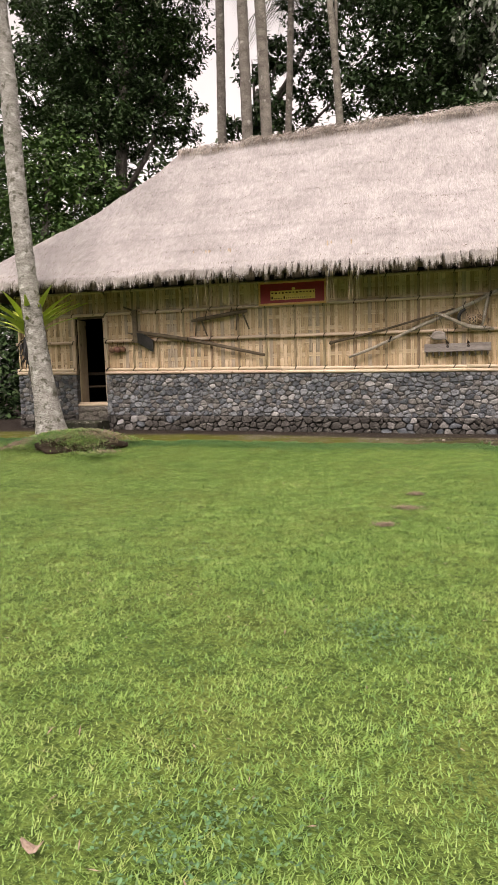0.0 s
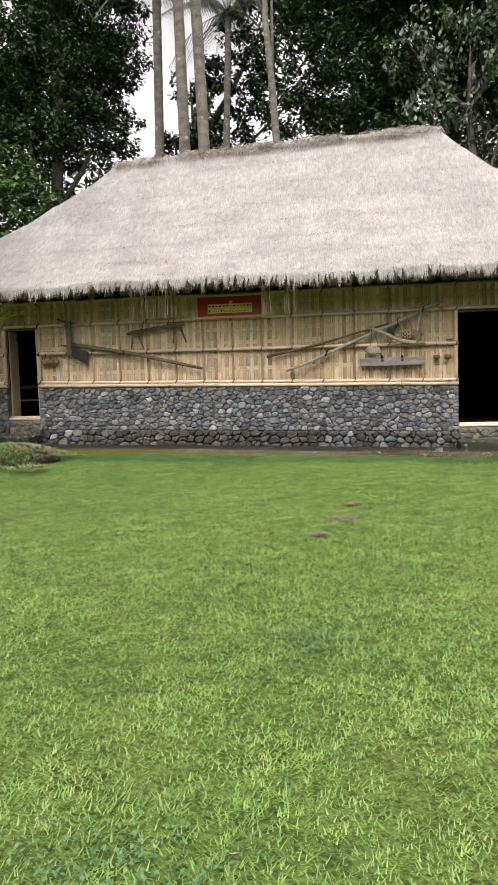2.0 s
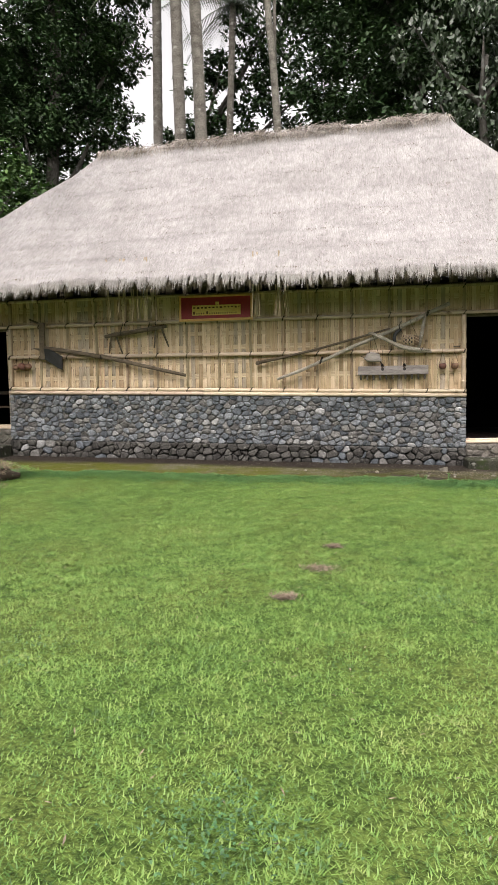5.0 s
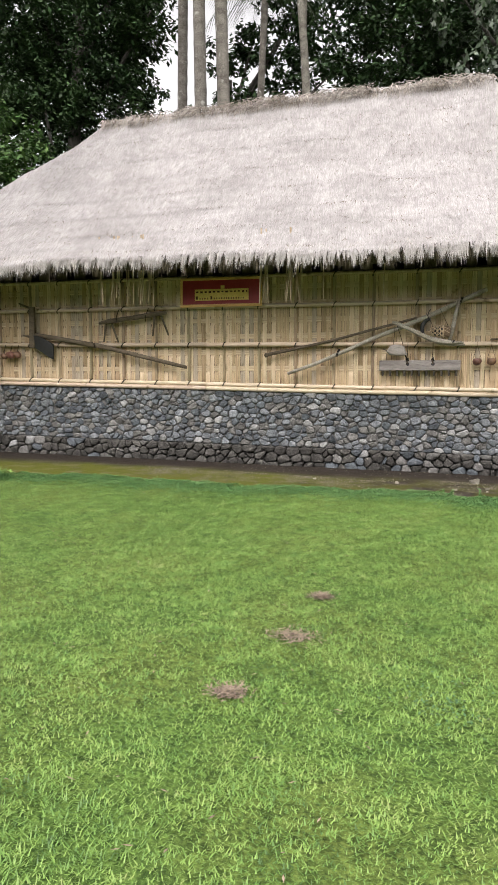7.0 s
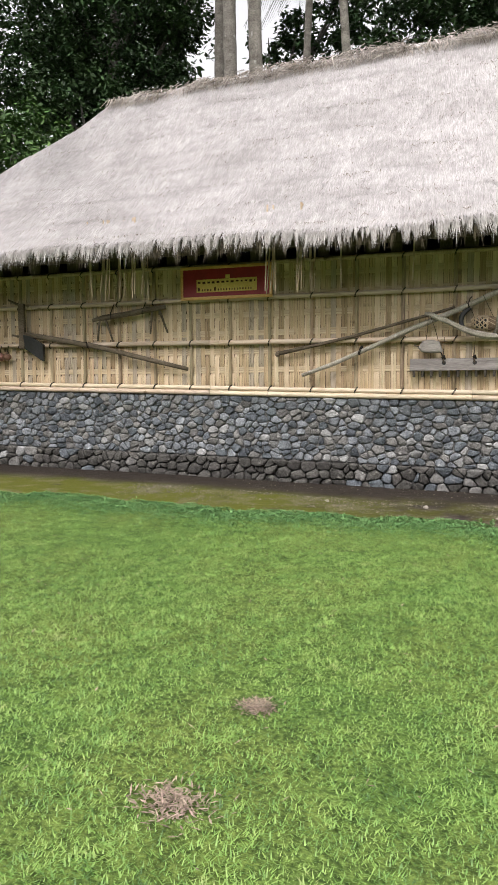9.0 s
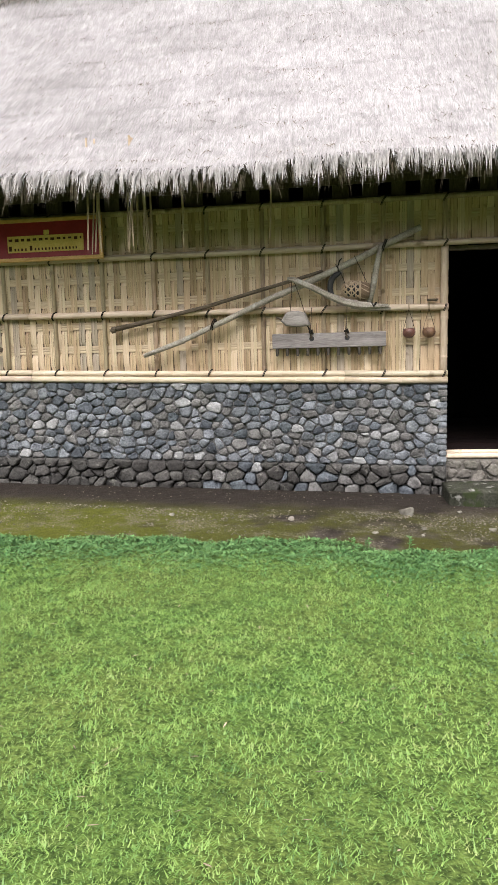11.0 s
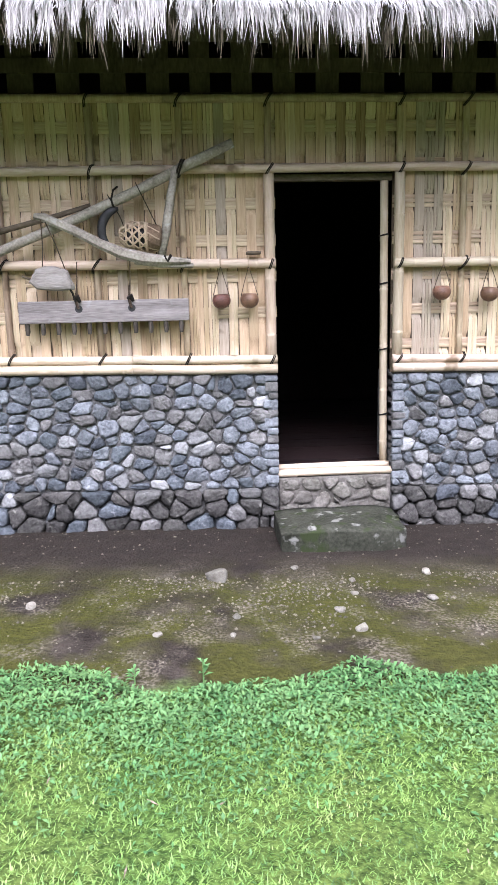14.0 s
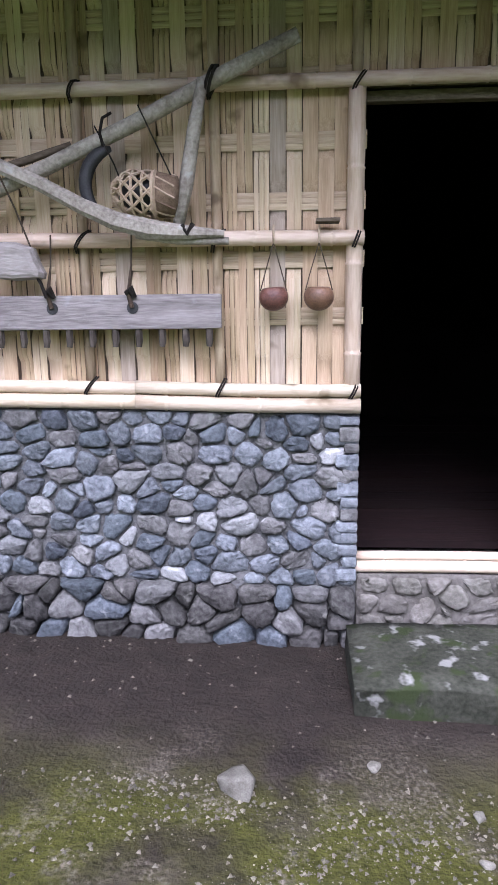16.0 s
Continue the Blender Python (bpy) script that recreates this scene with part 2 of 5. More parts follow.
GRASS = grass_material()
CLOVER = mat("bluish_clover_leaf", (0.03375, 0.0975, 0.03375), (0.075, 0.165, 0.06375), 6, 0.5, 0.0, vary=0.35, island=True)
EDGE = mat("lush_edge_leaf", (0.055, 0.135, 0.044), (0.136, 0.247, 0.087), 3, 0.6, 0.0, vary=0.28, island=True)
DRY = mat("dry_brown_litter", (0.14, 0.105, 0.078), (0.31, 0.245, 0.19), 20, 0.9, 0.2, vary=0.4, island=True)
PEBBLE = mat("pale_pebble", (0.1275, 0.1162, 0.09375), (0.2475, 0.2288, 0.1913), 30, 0.9, 0.4, vary=0.4)
GRAVEL = mat("pale_gravel", (0.05625, 0.0495, 0.0375), (0.165, 0.1462, 0.1125), 30, 0.9, 0.2, vary=0.5, island=True)


def ground_material():
    m = bpy.data.materials.new("lawn_and_mossy_earth")
    m.use_nodes = True
    n, l = m.node_tree.nodes, m.node_tree.links
    p = n["Principled BSDF"]
    co = n.new("ShaderNodeTexCoord")

    def noise_at(scale, detail=5):
        t = n.new("ShaderNodeTexNoise")
        t.inputs["Scale"].default_value, t.inputs["Detail"].default_value = scale, detail
        l.new(co.outputs["Object"], t.inputs["Vector"])
        return t.outputs["Fac"]

    def ranged(v, lo, hi):
        r = n.new("ShaderNodeMapRange")
        r.inputs["From Min"].default_value, r.inputs["From Max"].default_value = lo, hi
        l.new(v, r.inputs["Value"])
        return r.outputs[0]

    def mixed(f, a, b):
        x = n.new("ShaderNodeMix")
        x.data_type = "RGBA"
        l.new(f, x.inputs["Factor"])
        for key, c in (("A", a), ("B", b)):
            if isinstance(c, tuple):
                x.inputs[key].default_value = (*c, 1)
            else:
                l.new(c, x.inputs[key])
        return x.outputs["Result"]

    def maths(op, a, b):
        x = n.new("ShaderNodeMath")
        x.operation = op
        for i, c in enumerate((a, b)):
            if isinstance(c, float):
                x.inputs[i].default_value = c
            else:
                l.new(c, x.inputs[i])
        return x.outputs[0]

    sep = n.new("ShaderNodeSeparateXYZ")
    l.new(co.outputs["Object"], sep.inputs[0])
    y = maths("ADD", sep.outputs["Y"], maths("MULTIPLY", noise_at(2.0), 0.5))
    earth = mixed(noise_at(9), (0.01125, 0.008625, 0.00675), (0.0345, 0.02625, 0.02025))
    west = ranged(sep.outputs["X"], -1.2, -2.8)
    mossy = mixed(noise_at(30), mixed(west, (0.018, 0.019, 0.004), (0.032, 0.037, 0.004)), mixed(west, (0.07, 0.068, 0.014), (0.10, 0.104, 0.013)))
    # Towards the wall the ground turns to the darker earth, without moss.
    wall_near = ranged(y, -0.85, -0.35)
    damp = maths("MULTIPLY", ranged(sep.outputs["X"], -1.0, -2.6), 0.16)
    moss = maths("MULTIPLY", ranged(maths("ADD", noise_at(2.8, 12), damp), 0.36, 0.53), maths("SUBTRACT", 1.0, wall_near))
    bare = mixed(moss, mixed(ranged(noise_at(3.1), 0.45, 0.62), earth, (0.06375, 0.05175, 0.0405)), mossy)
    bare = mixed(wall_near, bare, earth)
    chips = maths("MULTIPLY", ranged(noise_at(75, 6), 0.44, 0.68), maths("MULTIPLY", ranged(noise_at(4.0, 9), 0.51, 0.62), maths("SUBTRACT", 1.0, wall_near)))
    bare = mixed(chips, bare, (0.15, 0.129, 0.0975))
    leafy = ranged(maths("ADD", maths("MULTIPLY", noise_at(55, 3), 0.65), maths("MULTIPLY", noise_at(14, 4), 0.35)), 0.40, 0.60)
    turf = mixed(ranged(noise_at(1.1, 6), 0.38, 0.62), mixed(leafy, (0.02835, 0.05616, 0.01111), (0.09056, 0.1512, 0.03249)), mixed(leafy, (0.0378, 0.0576, 0.01197), (0.1141, 0.1548, 0.03591)))
    lawn = ranged(y, -1.74, -1.86)
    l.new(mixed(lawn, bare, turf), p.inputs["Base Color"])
    p.inputs["Roughness"].default_value = 0.95
    p.inputs["Specular IOR Level"].default_value = 0.15
    bp = n.new("ShaderNodeBump")
    bp.inputs["Strength"].default_value, bp.inputs["Distance"].default_value = 1.0, 0.03
    l.new(maths("ADD", noise_at(12), maths("MULTIPLY", noise_at(60), 0.5)), bp.inputs["Height"])
    l.new(bp.outputs[0], p.inputs["Normal"])
    return m


# ---- building blocks ----
def part(name, bm, material, parent=None, label="", smooth=False):
    me = bpy.data.meshes.new(name)
    bm.normal_update()
    bm.to_mesh(me)
    bm.free()
    me.materials.append(material)
    if smooth:
        me.polygons.foreach_set("use_smooth", [True] * len(me.polygons))
    ob = new(name, me)
    ob.parent = parent
    if label:
        ob["label"] = label
    return ob


def soup(name, verts, faces, material, parent=None, smooth=False):
    """One mesh from arrays: verts (n, 3) and faces (m, k)."""
    verts, faces = np.asarray(verts, dtype=np.float32), np.asarray(faces, dtype=np.int32)
    me = bpy.data.meshes.new(name)
    m, k = faces.shape
    me.vertices.add(len(verts))
    me.vertices.foreach_set("co", verts.ravel())
    me.loops.add(m * k)
    me.loops.foreach_set("vertex_index", faces.ravel())
    me.polygons.add(m)
    me.polygons.foreach_set("loop_start", np.arange(0, m * k, k, dtype=np.int32))
    if smooth:
        me.polygons.foreach_set("use_smooth", np.ones(m, dtype=bool))
    me.update(calc_edges=True)
    me.materials.append(material)
    ob = new(name, me)
    ob.parent = parent
    return ob


def empty(name, label, category, at=(0, 0, 0), group="", kind=""):
    ob = new(name)
    ob.empty_display_size = 0.1
    return tagged(ob, label, category, group, kind)


def box(bm, lo, hi, bevel=0.0):
    c = [(a + b) / 2 for a, b in zip(lo, hi)]
    s = [abs(b - a) for a, b in zip(lo, hi)]
    made = bmesh.ops.create_cube(bm, size=1, matrix=Matrix.Translation(c) @ Matrix.Diagonal((*s, 1)))
    if bevel:
        edges = list({e for v in made["verts"] for e in v.link_edges})
        bmesh.ops.bevel(bm, geom=edges, offset=bevel, segments=2, affect="EDGES", profile=0.6)
    return bm


def tube(bm, pts, radii, sides=8, flat=1.0, side=None):
    """A capped tube along pts; flat squeezes it across the direction 'side'."""
    pts = [Vector(p) for p in pts]
    if not isinstance(radii, (list, tuple)):
        radii = [radii] * len(pts)
    rings = []
    for i, p in enumerate(pts):
        d = (pts[min(i + 1, len(pts) - 1)] - pts[max(i - 1, 0)]).normalized()
        ref = Vector(side) if side else (Vector((0, 1, 0)) if abs(d.y) < 0.9 else Vector((1, 0, 0)))
        u = d.cross(ref).normalized()
        v = u.cross(d).normalized()
        rings.append([bm.verts.new(p + radii[i] * (math.cos(a) * u + flat * math.sin(a) * v))
                      for a in (2 * math.pi * k / sides for k in range(sides))])
    for a, b in zip(rings, rings[1:]):
        for k in range(sides):
            bm.faces.new((a[k], a[(k + 1) % sides], b[(k + 1) % sides], b[k]))
    bm.faces.new(rings[0][::-1])
    bm.faces.new(rings[-1])
    return bm


def bamboo(bm, a, b, r, node=0.32, start=0.13, sides=10, bow=0.006):
    """A bamboo culm from a to b with raised nodes."""
    a, b = Vector(a), Vector(b)
    length = (b - a).length
    stops, s = [0.0], start
    marks = {}
    while s < length - 0.03:
        for off, k in ((-0.012, 1.0), (-0.004, 1.12), (0.003, 0.92), (0.012, 1.0)):
            stops.append(s + off)
            marks[s + off] = k
        s += node * random.uniform(0.85, 1.15)
    stops.append(length)
    w = random.uniform(-bow, bow)
    pts = [a.lerp(b, q / length) + Vector((0, 0, w if abs(b.z - a.z) < abs(b.x - a.x) else 0)) * math.sin(math.pi * q / length) for q in stops]
    return tube(bm, pts, [r * marks.get(q, 1.0) for q in stops], sides)


def arc(a, b, sag, n=9):
    """Points of a hanging cord from a to b."""
    a, b = Vector(a), Vector(b)
    return [a.lerp(b, i / (n - 1)) + Vector((0, 0, -sag * 4 * (i / (n - 1)) * (1 - i / (n - 1)))) for i in range(n)]


def ground_z(x, y):
    x = np.clip(x, -10.5, 4.0)
    w = np.clip((np.asarray(y) + 6) / 5, 0, 1)
    w = w * w * (3 - 2 * w)
    return (0.088 - 0.022 * x) * w + 0.035 * (1 - w) + 0.010 * np.sin(x * 1.7 + 0.6 * np.asarray(y)) * np.sin(np.asarray(y) * 1.3)


# ---- ground ----
def build_ground():
    far = np.array([-400, -200, -100, -60, -40, -28, -20, -16.0])
    xs = np.concatenate([far + 2, np.arange(-13.6, 8.01, 0.12), -far[::-1]])
    ys = np.concatenate([far, np.arange(-15.6, 4.01, 0.12), -far[::-1]])
    X, Y = np.meshgrid(xs, ys)
    rng = np.random.default_rng(3)
    Z = ground_z(X, Y) + rng.normal(0, 0.0015, X.shape)
    nx, ny = len(xs), len(ys)
    i = (np.arange(ny - 1)[:, None] * nx + np.arange(nx - 1)[None]).ravel()
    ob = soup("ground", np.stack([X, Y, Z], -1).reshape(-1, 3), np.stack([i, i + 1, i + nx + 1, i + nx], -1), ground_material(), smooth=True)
    tagged(ob, "short green lawn meeting a strip of mossy dark earth", "ground", kind="structure")


build_ground()

# ---- house: plan ----
X_L, X_R = -9.05, 2.3            # outer ends of the front wall
D1, D2 = (-7.84, -7.24), (0.0, 0.75)   # door openings
DOOR_Z = ((0.72, 2.33), (0.456, 2.33))
BACK_Y = 3.5
TOP = 2.345                      # rail over the doors


def z_plinth(x):
    return 1.105 - 0.0205 * x


def z_mid(x):
    return 1.785 - 0.009 * x


house = empty("thatched_house", "long bamboo house on a stone base under a grey thatched roof", "house")
SEGS = ((X_L, D1[0]), (D1[1], D2[0]), (D2[1], X_R))


def wall_boxes():
    wall = tagged(new("wall_front"), "woven bamboo front wall with lashed poles over stone", "wall", kind="structure")
    bm = bmesh.new()
    for a, b in SEGS:
        box(bm, (a + 0.01, 0.018, 0.9), (b - 0.01, 0.05, 2.76))
    for a, b in (D1, D2):
        box(bm, (a - 0.012, 0.020, 2.34), (b + 0.012, 0.048, 2.758))
    box(bm, (X_L, 0.012, 3.12), (X_R, 0.05, 3.4))
    part("backing", bm, BACK, wall)
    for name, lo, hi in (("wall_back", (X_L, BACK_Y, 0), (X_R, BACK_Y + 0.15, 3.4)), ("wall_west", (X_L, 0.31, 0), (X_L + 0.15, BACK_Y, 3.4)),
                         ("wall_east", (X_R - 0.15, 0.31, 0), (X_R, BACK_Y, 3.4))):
        tagged(part(name, box(bmesh.new(), lo, hi), ROOM), "inner wall of the house with the room's darkness in its colour", "wall", kind="structure")
    floor = tagged(new("floor"), "brown wooden floor boards darkened with the shade of the room", "floor", kind="structure")
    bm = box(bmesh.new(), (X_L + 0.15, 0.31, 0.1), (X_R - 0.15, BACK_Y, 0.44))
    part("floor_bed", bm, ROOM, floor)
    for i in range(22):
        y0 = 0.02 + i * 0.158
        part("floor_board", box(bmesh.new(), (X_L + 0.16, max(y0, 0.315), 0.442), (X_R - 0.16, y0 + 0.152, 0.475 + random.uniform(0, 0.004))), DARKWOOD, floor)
    # Ceiling is added to shut the room, in the same painted darkness.
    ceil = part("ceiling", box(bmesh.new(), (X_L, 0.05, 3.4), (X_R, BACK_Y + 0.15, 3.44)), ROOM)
    tagged(ceil, "boards added under the thatch, the room's darkness in their colour", "ceiling", kind="structure")
    return wall


WALL = wall_boxes()


# ---- roof ----
EAVE = (-9.65, 2.95, -0.95, 4.67)   # west, east, front, back
RX = (-6.2, -0.1)
RY, RZ, EZ = 1.86, 5.90, 2.90


def ridge_z(x):
    """The ridge sags towards the west end."""
    return RZ - 0.19 * np.clip((RX[1] - x) / (RX[1] - RX[0]), 0, 1) ** 1.5


def roof_z(v, x):
    """Height at the share v of the way from eave to ridge: hollow in the lower half."""
    return EZ + (ridge_z(x) - EZ) * (0.83 * v + 0.17 * v * v * v)


def roof_xyz(face, u, v):
    w, e, f, b = EAVE
    c = {"front": ((w, f), (e, f), (RX[0], RY), (RX[1], RY)), "back": ((e, b), (w, b), (RX[1], RY), (RX[0], RY)),
         "west": ((w, b), (w, f), (RX[0], RY), (RX[0], RY)), "east": ((e, f), (e, b), (RX[1], RY), (RX[1], RY))}[face]
    (ax, ay), (bx, by), (cx, cy), (dx, dy) = c
    x = (ax * (1 - u) + bx * u) * (1 - v) + (cx * (1 - u) + dx * u) * v
    y = (ay * (1 - u) + by * u) * (1 - v) + (cy * (1 - u) + dy * u) * v
    z = roof_z(v, x) + 0.03 * np.sin(x * 1.9 + y) * np.sin(x * 0.7 + 2 * v) * (1 - v * 0.5) + 0.016 * np.sin(x * 4.1 + 9 * v) * v + 0.022 * ((v * 7 + 0.12 * np.sin(x * 0.8)) % 1.0) * (v > 0.08)
    return np.stack([x, y, z], -1)


def build_roof():
    rng = np.random.default_rng(8)
    roof = new("roof")
    roof.parent = house
    roof["label"] = "thick grey thatched hip roof with ragged eaves"
    for face, nu in (("front", 160), ("back", 60), ("west", 60), ("east", 60)):
        nv = 46
        U, V = np.meshgrid(np.linspace(0, 1, nu), np.linspace(0, 1, nv))
        P = roof_xyz(face, U, V)
        P[1:-1, 1:-1, 2] += rng.normal(0, 0.004, P[1:-1, 1:-1, 2].shape)
        i = (np.arange(nv - 1)[:, None] * nu + np.arange(nu - 1)[None]).ravel()
        soup("thatch_slope", P.reshape(-1, 3), np.stack([i, i + 1, i + nu + 1, i + nu], -1), THATCH, roof, True)
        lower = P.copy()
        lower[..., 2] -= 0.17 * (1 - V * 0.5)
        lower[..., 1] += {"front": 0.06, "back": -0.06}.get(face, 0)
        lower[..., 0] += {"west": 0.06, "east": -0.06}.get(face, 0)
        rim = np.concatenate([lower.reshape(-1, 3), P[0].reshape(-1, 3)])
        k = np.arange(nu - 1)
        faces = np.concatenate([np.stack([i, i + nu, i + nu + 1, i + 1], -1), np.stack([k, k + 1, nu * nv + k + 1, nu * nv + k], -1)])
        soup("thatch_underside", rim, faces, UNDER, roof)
    # loose straws lying down the slopes
    for face, count in (("front", 125000), ("west", 9000), ("east", 9000)):
        u, v = rng.random(count), 1 - np.sqrt(rng.random(count)) * 0.995 if face != "front" else rng.random(count) ** 1.15
        base = roof_xyz(face, u, v)
        length = rng.uniform(0.07, 0.24, count)
        down = roof_xyz(face, u + rng.normal(0, 0.0016, count), v - length / 4.2) - base
        if face == "front":
            down[:, 0] = rng.normal(0, 0.022, count)
        else:
            down[:, 1] = rng.normal(0, 0.022, count)
        down /= np.linalg.norm(down, axis=1, keepdims=True)
        out = np.array({"front": (0, -0.75, 0.66), "west": (-0.7, 0, 0.7), "east": (0.7, 0, 0.7)}[face])
        side = np.cross(down, out)
        wd = rng.uniform(0.0016, 0.0048, count)[:, None]
        lift = rng.uniform(0.002, 0.016, count)[:, None]
        a = base + out * 0.004
        tip = base + down * length[:, None] + out * lift
        verts = np.stack([a - side * wd, a + side * wd, tip + side * wd * 0.3], 1).reshape(-1, 3)
        ob = soup("loose_straw", verts, np.arange(3 * count).reshape(-1, 3), STRAW, roof)
        ob["kind"] = "stuff"
    # ragged tips along the eaves: pale pointed tufts before brown straw darkened as eave shade (old)
    for face, tufts, per, old in (("front", 760, 48, False), ("front", 420, 34, True), ("west", 200, 18, False), ("east", 200, 18, False)):
        count = tufts * per
        span = 12.6 if face == "front" else 5.6
        cu, reach, lean = rng.random(tufts), 0.07 + 0.16 * rng.random(tufts) ** 1.8, rng.normal(0, 0.10, tufts)
        off = np.clip(rng.normal(0, 0.5, count), -1.3, 1.3)
        tuft = np.repeat(np.arange(tufts), per)
        u = np.clip(cu[tuft] + off * 0.026 / span, 0, 1)
        base = roof_xyz(face, u, rng.uniform(-0.004, 0.045, count) + (0.012 if old else 0))
        base[:, 2] -= rng.uniform(0.05, 0.13, count) if old else rng.uniform(-0.012, 0.05, count)
        out = np.array({"front": (0, -1, 0), "west": (-1, 0, 0), "east": (1, 0, 0)}[face])
        length = reach[tuft] * (1.0 - 0.68 * np.abs(off)) * rng.uniform(0.75, 1.1, count) + 0.025 + (rng.random(count) < 0.012) * 0.10
        tip = base + out * (length * (rng.uniform(0.05, 0.2, count) if old else rng.uniform(0.30, 0.60, count)))[:, None]
        tip[:, 2] -= length
        along = np.array((1, 0, 0)) if face == "front" else np.array((0, 1, 0))
        tip += along * (length * (lean[tuft] + rng.normal(0, 0.07, count)) - off * 0.012)[:, None]
        mid = (base + tip) / 2 + out * 0.012 + np.array((0, 0, 0.008))
        wd = rng.uniform(0.0014, 0.0034, count)[:, None] * along
        verts = np.stack([base - wd, base + wd, mid + wd * 0.9, mid - wd * 0.9, tip, tip + wd * 0.1], 1).reshape(-1, 3)
        k = np.arange(count)[:, None] * 6
        faces = np.concatenate([k + np.array([[0, 1, 2, 3]]), k + np.array([[3, 2, 5, 4]])])
        ob = soup("eave_fringe", verts, faces, SHADE_FRINGE if old else FRINGE, roof)
        ob["kind"] = "stuff"
    # ridge cap of bent straw
    count = 7000
    u = rng.random(count)
    x = RX[0] - 0.1 + u * (RX[1] - RX[0] + 0.2)
    top = np.stack([x, np.full(count, RY) + rng.normal(0, 0.05, count), ridge_z(x) + 0.025 * np.sin(x * 5) + 0.015 * np.sin(x * 13 + 1) + np.where(rng.random(count) < 0.04, rng.uniform(0, 0.06, count), rng.uniform(-0.03, 0.012, count))], -1)
    sgn = np.where(rng.random(count) < 0.75, -1.0, 1.0)
    length = rng.uniform(0.10, 0.30, count)
    end = top + np.stack([rng.normal(0, 0.07, count), sgn * length * 0.66, -length * np.where(rng.random(count) < 0.06, rng.uniform(0.2, 0.6, count), rng.uniform(0.84, 0.98, count))], -1)
    wd = np.stack([rng.uniform(0.004, 0.011, count), np.zeros(count), np.zeros(count)], -1)
    verts = np.stack([top - wd, top + wd, end + wd * 0.3], 1).reshape(-1, 3)
    # dark nicks of older straw, some in rows that paint shade under the courses
    k = 2600
    nu, nv = rng.random(k), rng.random(k)
    runs = (np.floor(nv * 7) + 0.04 + rng.normal(0, 0.02, k) - 0.12 * np.sin(nu * 10)) / 7
    nv = np.where((rng.random(k) < 0.75) & (np.sin(nu * 37 + np.floor(nv * 7) * 2.3) > 0.1), np.clip(runs, 0.03, 0.99), nv)
    nb = roof_xyz("front", nu, nv) + np.array((0, -0.014, 0.014))
    nl = rng.uniform(0.02, 0.08, k)
    ne = nb + np.stack([rng.normal(0, 0.03, k), -0.6 * nl, -0.62 * nl], -1)
    nw = np.stack([rng.uniform(0.002, 0.006, k), np.zeros(k), np.zeros(k)], -1)
    soup("nick_shade_straw", np.stack([nb - nw, nb + nw, ne], 1).reshape(-1, 3), np.arange(3 * k).reshape(-1, 3), OLDWOOD, roof)["kind"] = "stuff"
    wads = rng.random(26)
    m = 2600
    wad = rng.integers(0, 26, m)
    wx = RX[0] + (RX[1] - RX[0]) * (wads[wad] ** 0.7) + rng.normal(0, 0.16, m)
    wx = np.clip(wx, RX[0], RX[1] - 0.12)
    wt = np.stack([wx, RY + rng.normal(-0.06, 0.06, m), ridge_z(wx) + rng.uniform(-0.10, 0.05, m)], -1)
    wl = rng.uniform(0.08, 0.26, m)
    we = wt + np.stack([rng.normal(0.0, 0.10, m), -wl * 0.5, -wl * rng.uniform(0.2, 0.7, m)], -1)
    ww = np.stack([np.zeros(m), np.zeros(m), rng.uniform(0.003, 0.009, m)], -1)
    verts = np.concatenate([verts, np.stack([wt - ww, wt + ww, we], 1).reshape(-1, 3)])
    count += m
    ob = soup("ridge_straw", verts, np.arange(3 * count).reshape(-1, 3), RIDGE, roof)
    ob["kind"] = "stuff"
    bm = bmesh.new()
    pts = [(x, RY, float(ridge_z(x)) - 0.07 + 0.02 * math.sin(x * 5)) for x in np.linspace(RX[0] - 0.08, RX[1] + 0.08, 60)]
    tube(bm, pts, 0.085, 8)
    part("ridge_roll", bm, THATCH, roof, smooth=True)


build_roof()


